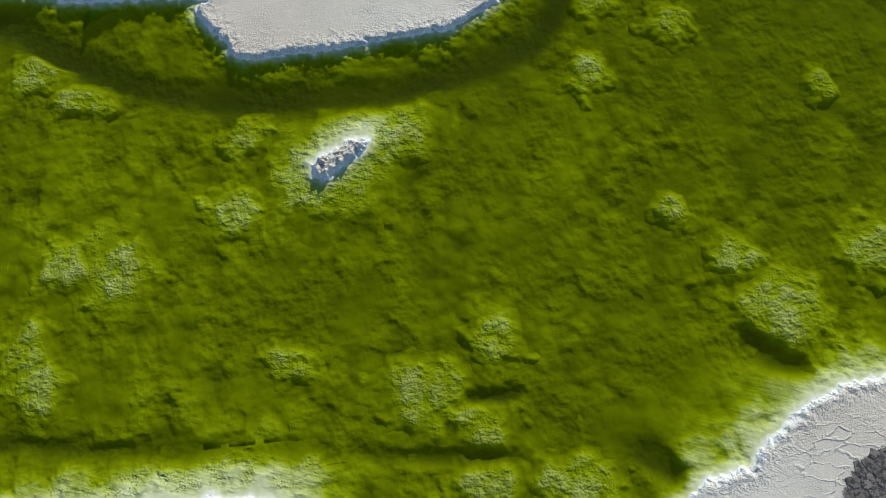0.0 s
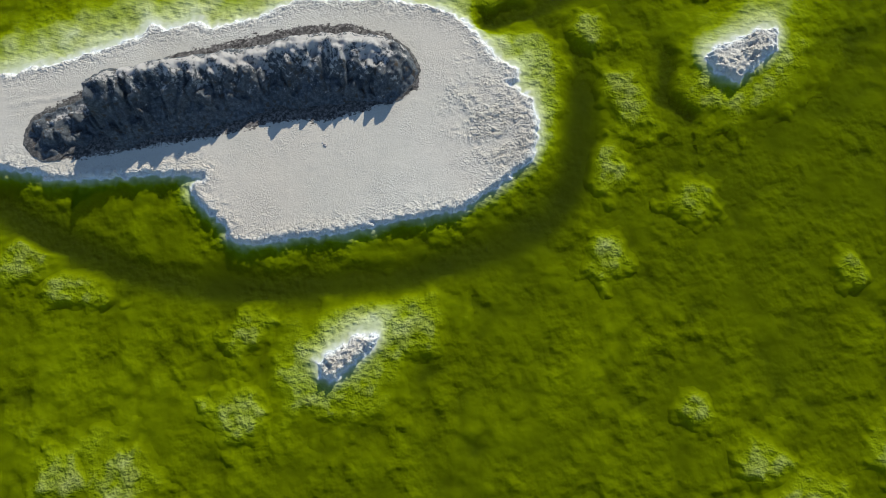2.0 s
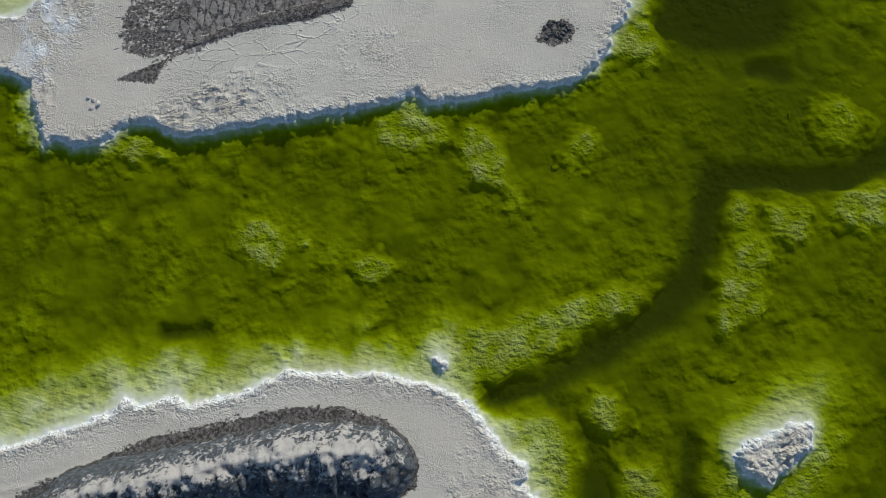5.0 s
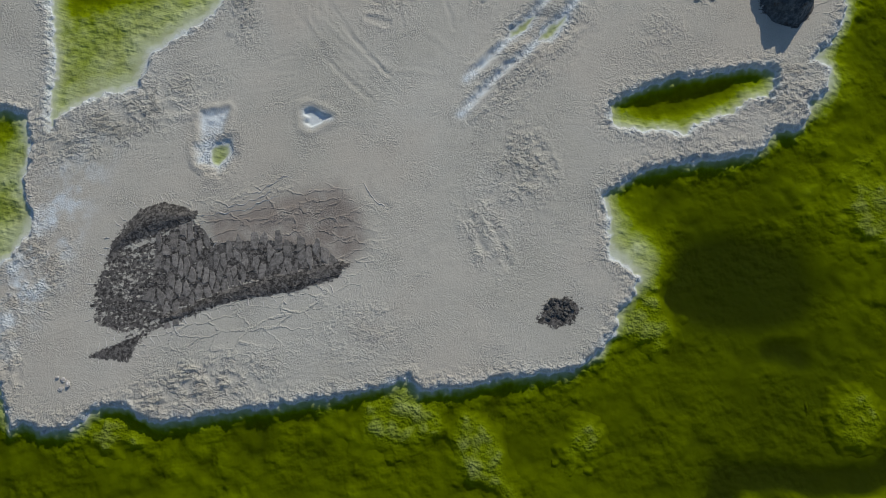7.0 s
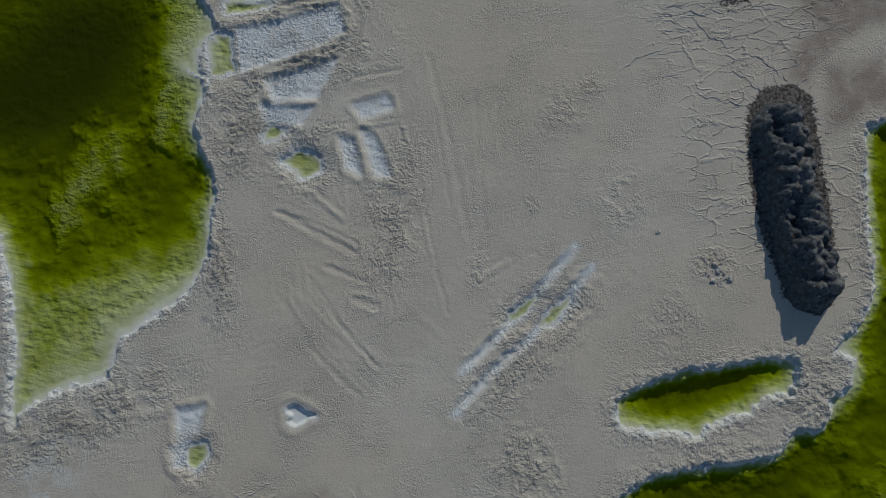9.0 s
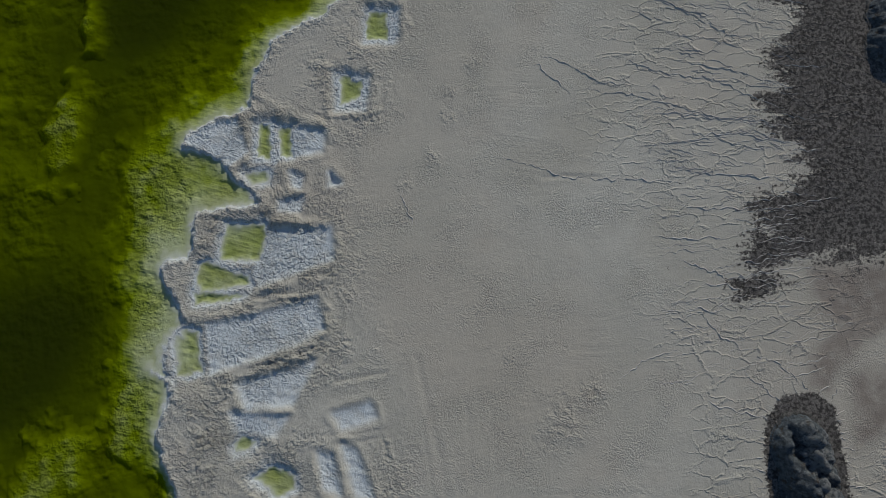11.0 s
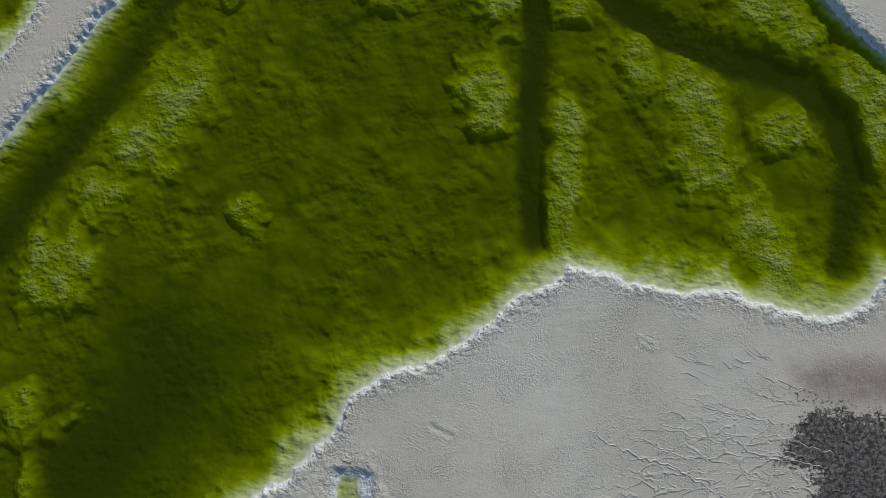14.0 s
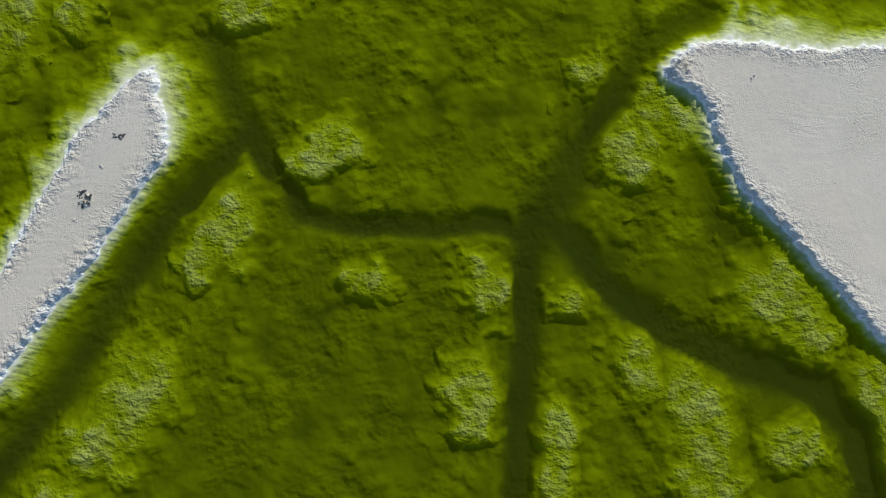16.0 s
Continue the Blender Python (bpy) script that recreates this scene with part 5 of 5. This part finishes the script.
def heap(pts, sunward, lee, top, label, seed, material, grade=(1.0, 1.0), ribs=0.0, lumps=0.5, rim=0.8, peaky=0.5, blunt=0.3, profile=((0.0, 1.0), (1.0, 1.0)), dust=((0.0, 0.0), (1.0, 0.0))):
    """A bank of dumped mud: a crest of merged tips, steep on its left hand, gullied on the other, with a rim of damp gravel at its foot."""
    xs, ys = [p[0] for p in pts], [p[1] for p in pts]
    m = max(sunward, lee) + rim + 1.5
    x, y, faces = lattice(min(xs) - m, max(xs) + m, min(ys) - m, max(ys) + m, 0.13)
    wx, wy = x + 1.1 * fbm(x, y, 2.0, 4, 0.6, seed), y + 1.1 * fbm(x, y, 2.0, 4, 0.6, seed + 7.0)
    best, along, side, run = np.full(x.shape, 1e9), np.zeros(x.shape), np.zeros(x.shape), 0.0
    for (ax, ay), (bx, by) in zip(pts, pts[1:]):
        dx, dy = bx - ax, by - ay
        long = math.hypot(dx, dy)
        t = np.clip(((wx - ax) * dx + (wy - ay) * dy) / long ** 2, 0, 1)
        d = np.hypot(wx - ax - t * dx, wy - ay - t * dy)
        new_best = d < best
        best = np.where(new_best, d, best)
        along = np.where(new_best, run + t * long, along)
        side = np.where(new_best, (dx * (wy - ay) - dy * (wx - ax)) / long, side)
        run += long
    width = lee + (sunward - lee) * ease(side / np.maximum(best, 0.3), -1.0, 1.0)
    shape = np.interp(along / run, *zip(*profile))
    width = width * (0.62 + 0.38 * np.clip(shape, 0, 1))
    rise = top * (grade[0] + (grade[1] - grade[0]) * ease(along / run, 0.05, 0.3)) * shape
    tips = vnoise(along / 1.25, 0 * along + seed + 0.37)
    f = np.clip(1 - (np.sqrt(best ** 2 + blunt ** 2) - 0.4 * blunt) / width, -0.4, 1)
    low = np.minimum(f, 0)
    f = np.maximum(f, 0)
    tips = 0.5 * tips + 0.5 * vnoise(along / 2.9, 0 * along + seed + 5.4)
    z = rise * (0.74 + peaky * (tips - 0.4)) * f ** (1.0 - 0.42 * ease(side / np.maximum(best, 0.3), -0.2, 0.8)) + low * rise
    bend = along + 2.2 * fbm(x, y, 3.0, 3, 0.6, seed)
    gully = np.abs(vnoise(bend / 1.25, best / 3.0 + seed) - 0.5) * (0.4 + 1.5 * vnoise(along / 2.3, best / 2.6))
    slope = ease(f, 0.03, 0.35)
    z = z + slope * (ribs * (1.9 * gully - 0.3) * ease(-side, -0.3, 0.8) + lumps * (knobs(wx, wy, 1.7, seed) - 0.45) + 0.5 * lumps * (knobs(x, y, 0.8, seed + 2.0) - 0.45))
    z = z + slope * 0.45 * fbm(x, y, 1.6, 3, 0.6, seed + 3.0) + 0.14 * fbm(x, y, 0.45, 3, 0.6, seed + 5.0)
    # dried skin, with sunlight put into the colour: paler on crest and sunward face
    dry = ease(f, 0.35, 0.9) * 0.55 + 0.42 * ease(side, -0.9, 0.4) + 0.1 * ease(f, 0.2, 0.5) - 0.2 * ease(f, 0.25, 0.0) + np.interp(along / run, *zip(*dust))
    ground = 0.38
    root = tagged(new("spoil_heap"), label, "spoil heap", "mud spoil heaps")
    root.location = (sum(xs) / len(xs), sum(ys) / len(ys), ground)
    off = np.array([root.location.x, root.location.y, 0.0])
    co = np.stack([x, y, z - 0.05], 1) - off
    c2, f2, at = keep(co, faces, z > -0.12, [("dry", dry)])
    core = link_mesh("mud_bank", c2, f2, material, at)
    core.parent = root
    rim = 0.15 + (rim - 0.15) * ease(side / np.maximum(best, 0.3), -0.8, 0.1)
    foot = 0.15 * ease(best, width + rim, width + 0.1) + 0.16 * fbm(x, y, 0.45, 3, 0.6, seed + 9.0) - 0.03
    co = np.stack([x, y, foot], 1) - off
    c3, f3, _ = keep(co, faces, (best < width + rim) & (best > width - 0.8))
    edge = link_mesh("gravel_rim", c3, f3, RIM)
    edge.parent = root
    tagged(edge, "dark damp gravel rim")
    return root


heap([(x + 0.6, y + 1.0) for x, y in HEAP_A], 2.4, 5.1, 4.7, "long dark grey mud spoil heap with pale dried crests on salt", 3, DRY_SPOIL, (1.0, 1.0), 1.5, 0.75, 0.55, 0.3, 0.3,
     ((0.0, 0.14), (0.15, 0.18), (0.185, 1.35), (0.28, 1.3), (0.43, 1.1), (0.56, 0.9), (0.68, 0.68), (0.74, 0.98), (0.95, 0.9), (1.0, 0.8)), ((0.0, -0.6), (0.25, -0.4), (0.45, -0.18), (0.7, -0.12), (0.8, 0.0), (1.0, 0.0)))
heap([(x + 0.1, y) for x, y in HEAP_B[1:]], 2.3, 2.4, 3.7, "narrow dark mud spoil heap of merged dumps on the salt flat", 11, WET_SPOIL, (0.7, 1.0), 0.0, 1.7, 0.7, 0.12, 1.3)
heap(HEAP_C, 2.2, 2.2, 2.0, "small dark mud heap on cracked damp mud", 19, WET_SPOIL)


# ---- cracked mud plates and pressure ridges ----
def plate_material(name, dark, light, spots):
    n = Nodes(name)
    rnd = n.node("ShaderNodeObjectInfo", 5)
    isl = n.node("ShaderNodeNewGeometry", 8)
    v = n.math("FRACT", n.math("ADD", rnd, isl))
    b = n.noise(2.9, 5, 0.72)
    col = n.mix(v, dark, light)
    col = n.mix(n.math("MULTIPLY", n.math("SUBTRACT", 1.0, n.step(b, 0.42, 0.58)), spots), col, (0.034, 0.033, 0.031))
    return n.finish(col, 0.85, n.bump(b, 0.1, 0.8), 0.2)


PLATE = plate_material("mud_plate", (0.11, 0.103, 0.095), (0.19, 0.178, 0.164), 0.95)
DRY_PLATE = plate_material("dry_plate", (0.2, 0.187, 0.172), (0.28, 0.262, 0.24), 0.45)


def ground_at(x, y):
    return height(np.array([x]), np.array([y]))[0][0]


def plates(ring, size, host, limit, seed, squash=1.0, skip=0.1, bare=(), material=None, proud=0.045, least=0.1, tight=0.95):
    material = material or PLATE
    # the cells round jittered points, shrunk and bevelled, with open cracks between them
    r = random.Random(seed)
    xs, ys = [p[0] for p in ring], [p[1] for p in ring]
    x0, x1, y0, y1 = min(xs), min(max(xs), 74.0), min(ys), max(ys)
    pts = np.full((9000, 2), 1e6)
    count = 0
    for _ in range(int(9 * (x1 - x0) * (y1 - y0) / (size * size * squash))):
        px, py = r.uniform(x0, x1), r.uniform(y0, y1)
        near_by = (pts[:count, 0] - px) ** 2 + ((pts[:count, 1] - py) / squash) ** 2
        if count < 9000 and (count == 0 or near_by.min() > ((0.55 if tight < 0.9 else 0.78) * size) ** 2):
            pts[count] = px, py
            count += 1
    pts = pts[:count]
    depth = inside(pts[:, 0], pts[:, 1], ring, 5.0) + (8.0 * fbm(pts[:, 0] / 6.0, pts[:, 1], 1.3, 2, 0.5, 66.0) * (pts[:, 0] < 54) if ring is MUD[1] else 0.5 * fbm(pts[:, 0], pts[:, 1], 3.0, 2, 0.5, seed))
    for w, pts2 in bare:
        depth = np.where(to_line(pts[:, 0], pts[:, 1], pts2) < w, -1.0, depth)
    pts = pts / np.array([1.0, squash])
    seeds = [tuple(p) for p in pts]
    spare_co, spare_faces = [], []
    made = 0
    for i, (cx, cy) in enumerate(seeds):
        if depth[i] < least or r.random() < skip:
            continue
        d2 = (pts[:, 0] - cx) ** 2 + (pts[:, 1] - cy) ** 2
        close = np.argsort(d2)[1:16]
        cell = [Vector((cx + size * a, cy + size * b)) for a, b in ((-1, -1), (1, -1), (1, 1), (-1, 1))]
        for j in close:
            q = Vector(pts[j])
            mid, nrm = (q + Vector((cx, cy))) / 2, (q - Vector((cx, cy))).normalized()
            cut = []
            for k in range(len(cell)):
                a, b2 = cell[k], cell[(k + 1) % len(cell)]
                da, db = (a - mid).dot(nrm), (b2 - mid).dot(nrm)
                if da <= 0:
                    cut.append(a)
                if da * db < 0:
                    cut.append(a + (b2 - a) * (da / (da - db)))
            cell = cut
            if len(cell) < 3:
                break
        if len(cell) < 3:
            continue
        cy *= squash
        c = Vector((cx, cy))
        cell = [Vector((p.x, p.y * squash)) for p in cell]
        cell = [q for p, p2 in zip(cell, cell[1:] + cell[:1]) for q in (p, (p + p2) / 2 + Vector((r.uniform(-0.12, 0.12), r.uniform(-0.12, 0.12))) * size)]
        z = 0.4
        tilt = (r.uniform(-0.05, 0.05), r.uniform(-0.05, 0.05))
        rings = []
        shrink = tight + r.uniform(-0.05, 0.03) + (0.12 * float(ease(np.array(cx), -17.0, -7.0)) if tight < 0.9 else 0.0)
        for f, h in ((shrink, -0.06), (shrink - 0.05, 0.65 * proud), (shrink - 0.16, proud)):
            rings.append([((c + (p - c) * (f + r.uniform(-0.05, 0.03))) - c) for p in cell])
            rings[-1] = [(p.x, p.y, z + h + p.x * tilt[0] + p.y * tilt[1]) for p in rings[-1]]
        co = [p for g in rings for p in g]
        nn = len(cell)
        faces = [(k, (k + 1) % nn, nn + (k + 1) % nn, nn + k) for k in range(nn)] + [(nn + k, nn + (k + 1) % nn, 2 * nn + (k + 1) % nn, 2 * nn + k) for k in range(nn)]
        faces.append(tuple(range(2 * nn, 3 * nn)))
        if made < limit:
            me = bpy.data.meshes.new("mud_plate")
            me.from_pydata(co, [], faces)
            me.materials.append(material)
            ob = new("mud_plate", me)
            ob.location = (cx, cy, 0)
            ob.parent = host
            made += 1
        else:
            o = len(spare_co)
            spare_co += [(p[0] + cx, p[1] + cy, p[2]) for p in co]
            spare_faces += [tuple(o + k for k in f) for f in faces]
    if spare_faces:
        me = bpy.data.meshes.new("mud_crust")
        me.from_pydata(spare_co, [], spare_faces)
        me.materials.append(material)
        ob = tagged(new("mud_crust", me), kind="stuff")
        ob.parent = host


plates(WET["columns"], 0.92, FLAT, 300, 5, 2.7, 0.06, [(0.16, MIDDLE)], DRY_PLATE, 0.03, -0.1, 0.84)
plates(MUD[1], 0.62, FLAT, 300, 6, 0.85, 0.5, (), PLATE, 0.006, 2.4, 0.84)
plates(MUD[3], 1.0, BANK, 60, 7)


def ridge(pts, wide, high, host, r):
    """A pressure ridge of salt: a thin wandering strip, peaked in the middle."""
    line = []
    for (ax, ay), (bx, by) in zip(pts, pts[1:]):
        n = max(2, int(math.hypot(bx - ax, by - ay) / 0.22))
        line += [(ax + (bx - ax) * k / n, ay + (by - ay) * k / n) for k in range(n)]
    line = np.array(line + [pts[-1]])
    line[:, 0] += 1.1 * fbm(line[:, 0], line[:, 1], 1.1, 3, 0.6, 5.5)
    line[:, 1] += 1.1 * fbm(line[:, 0], line[:, 1], 1.1, 3, 0.6, 8.5)
    z = height(line[:, 0], line[:, 1])[0]
    go = np.gradient(line, axis=0)
    go /= np.maximum(np.hypot(go[:, 0], go[:, 1]), 1e-6)[:, None]
    co, faces = [], []
    last = len(line) - 1
    for k, ((x, y), (gx, gy)) in enumerate(zip(line, go)):
        f = min(1.0, 4.0 * min(k, last - k) / max(last, 1)) * r.uniform(0.25, 1.15)
        w = wide * (0.35 + 0.65 * f)
        co += [(x - gy * w, y + gx * w, z[k] - 0.03), (x, y, z[k] + high * f), (x + gy * w, y - gx * w, z[k] - 0.03)]
        if k:
            o = 3 * k
            faces += [(o - 3, o - 2, o + 1, o), (o - 2, o - 1, o + 2, o + 1)]
    me = bpy.data.meshes.new("salt_ridge")
    me.from_pydata(co, [], faces)
    me.materials.append(RIDGE)
    ob = new("salt_ridge", me)
    ob.parent = host


def ridge_material():
    n = Nodes("ridge_salt")
    b = n.noise(4.0, 5, 0.65)
    return n.finish(n.mix(b, (0.42, 0.40, 0.37), (0.58, 0.56, 0.53)), 0.85, n.bump(b, 0.06, 0.7))


RIDGE = ridge_material()
rr = random.Random(42)
for course in RIDGES:
    ridge(course, 0.085, 0.09, FLAT, rr)
# shorter ones fan out from the dark mud towards the west
for k in range(230):
    y = rr.uniform(119, 166)
    x = rr.uniform(34, 49) + 0.12 * (y - 140)
    length, lean = rr.uniform(1.5, 6.5), 0.012 * (y - 128) + rr.uniform(-0.14, 0.14)
    ridge([(x, y + lean * length), (x + length * 0.5, y + lean * length * 0.5 + rr.uniform(-0.3, 0.3)), (x + length, y)], rr.uniform(0.045, 0.075), rr.uniform(0.03, 0.075), FLAT, rr)
# short cracks stand square on the edges of the damp mud and of the heap
for ring, lo, hi, host in ((MUD[0], 0.5, 1.3, FLAT), (MUD[6], 0.6, 1.6, FLAT)):
    for (ax, ay), (bx, by) in zip(ring, ring[1:] + ring[:1]):
        step = math.hypot(bx - ax, by - ay)
        nx, ny = (by - ay) / step, -(bx - ax) / step
        if inside(np.array([(ax + bx) / 2 + nx * 0.3]), np.array([(ay + by) / 2 + ny * 0.3]), ring, 2.0)[0] > 0:
            nx, ny = -nx, -ny
        if inside(np.array([(ax + bx) / 2 + nx]), np.array([(ay + by) / 2 + ny]), WET["band"], 2.0)[0] > -0.2:
            continue
        if ax > -17 and 72.9 < ay < 78 and by > 73.3:
            continue
        for k in range(int(step / 0.8)):
            f = (k + rr.uniform(0.2, 0.8)) / max(1, int(step / 0.8))
            px, py, ln = ax + (bx - ax) * f, ay + (by - ay) * f, rr.uniform(lo, hi)
            ridge([(px, py), (px + nx * ln + rr.uniform(-0.2, 0.2), py + ny * ln + rr.uniform(-0.2, 0.2))], 0.06, 0.07, host, rr)


# ---- loose lumps of salt and mud ----
def lump(name, x, y, size, material, label, category, group, r):
    bm = bmesh.new()
    bmesh.ops.create_icosphere(bm, subdivisions=2, radius=1.0)
    o = Vector((r.uniform(0, 90), r.uniform(0, 90), r.uniform(0, 90)))
    flat = r.uniform(0.4, 0.65)
    stretch = r.uniform(0.6, 1.0)
    for v in bm.verts:
        k = 1 + 0.55 * noise.noise(v.co * 1.3 + o) + 0.25 * noise.noise(v.co * 3.1 + o)
        v.co = Vector((v.co.x * k, v.co.y * k * stretch, v.co.z * k * flat)) * size
    me = bpy.data.meshes.new(name)
    bm.to_mesh(me)
    bm.free()
    me.materials.append(material)
    ob = new(name, me)
    ob.location = (x, y, ground_at(x, y) + size * flat * 0.3)
    ob.rotation_euler = (0, 0, r.uniform(0, 6.3))
    return tagged(ob, label, category, group)


def block_material():
    n = Nodes("broken_salt")
    b = n.noise(3.0, 5, 0.65)
    return n.finish(n.mix(n.step(b, 0.35, 0.65), (0.30, 0.28, 0.26), (0.58, 0.56, 0.53)), 0.85, n.bump(b, 0.1, 0.8))


BLOCK = block_material()
rr = random.Random(77)
for cx, cy, spread, count, lo, hi in ((36.7, 100.4, 1.2, 11, 0.16, 0.34), (31.7, 104.8, 0.3, 2, 0.12, 0.22), (-30.8, 66.9, 0.7, 5, 0.12, 0.28), (-11.7, 21.1, 0.35, 3, 0.1, 0.2),
                                      (57.2, 221.0, 0.3, 3, 0.08, 0.16), (-3.7, 218.8, 0.25, 2, 0.08, 0.16), (-6.3, 214.0, 0.25, 2, 0.08, 0.15)):
    for _ in range(count):
        lump("salt_block", cx + rr.uniform(-spread, spread), cy + rr.uniform(-spread, spread), rr.uniform(lo, hi), BLOCK,
             "broken grey-white salt block lying on the crust", "salt block", "broken salt blocks", rr)
for cx, cy, ax, ay, count, lo, hi in ((-5.4, 216.0, 0.7, 0.9, 22, 0.07, 0.17), (-1.9, 221.6, 0.6, 0.4, 12, 0.07, 0.15), (17.3, 68.8, 1.5, 1.0, 46, 0.12, 0.3)):
    for _ in range(count):
        a, q = rr.uniform(0, 6.3), math.sqrt(rr.random())
        lump("mud_clod", cx + ax * q * math.cos(a), cy + ay * q * math.sin(a), rr.uniform(lo, hi), RIM, "dark grey dried mud clod on pale salt", "mud clod", "mud clods", rr)
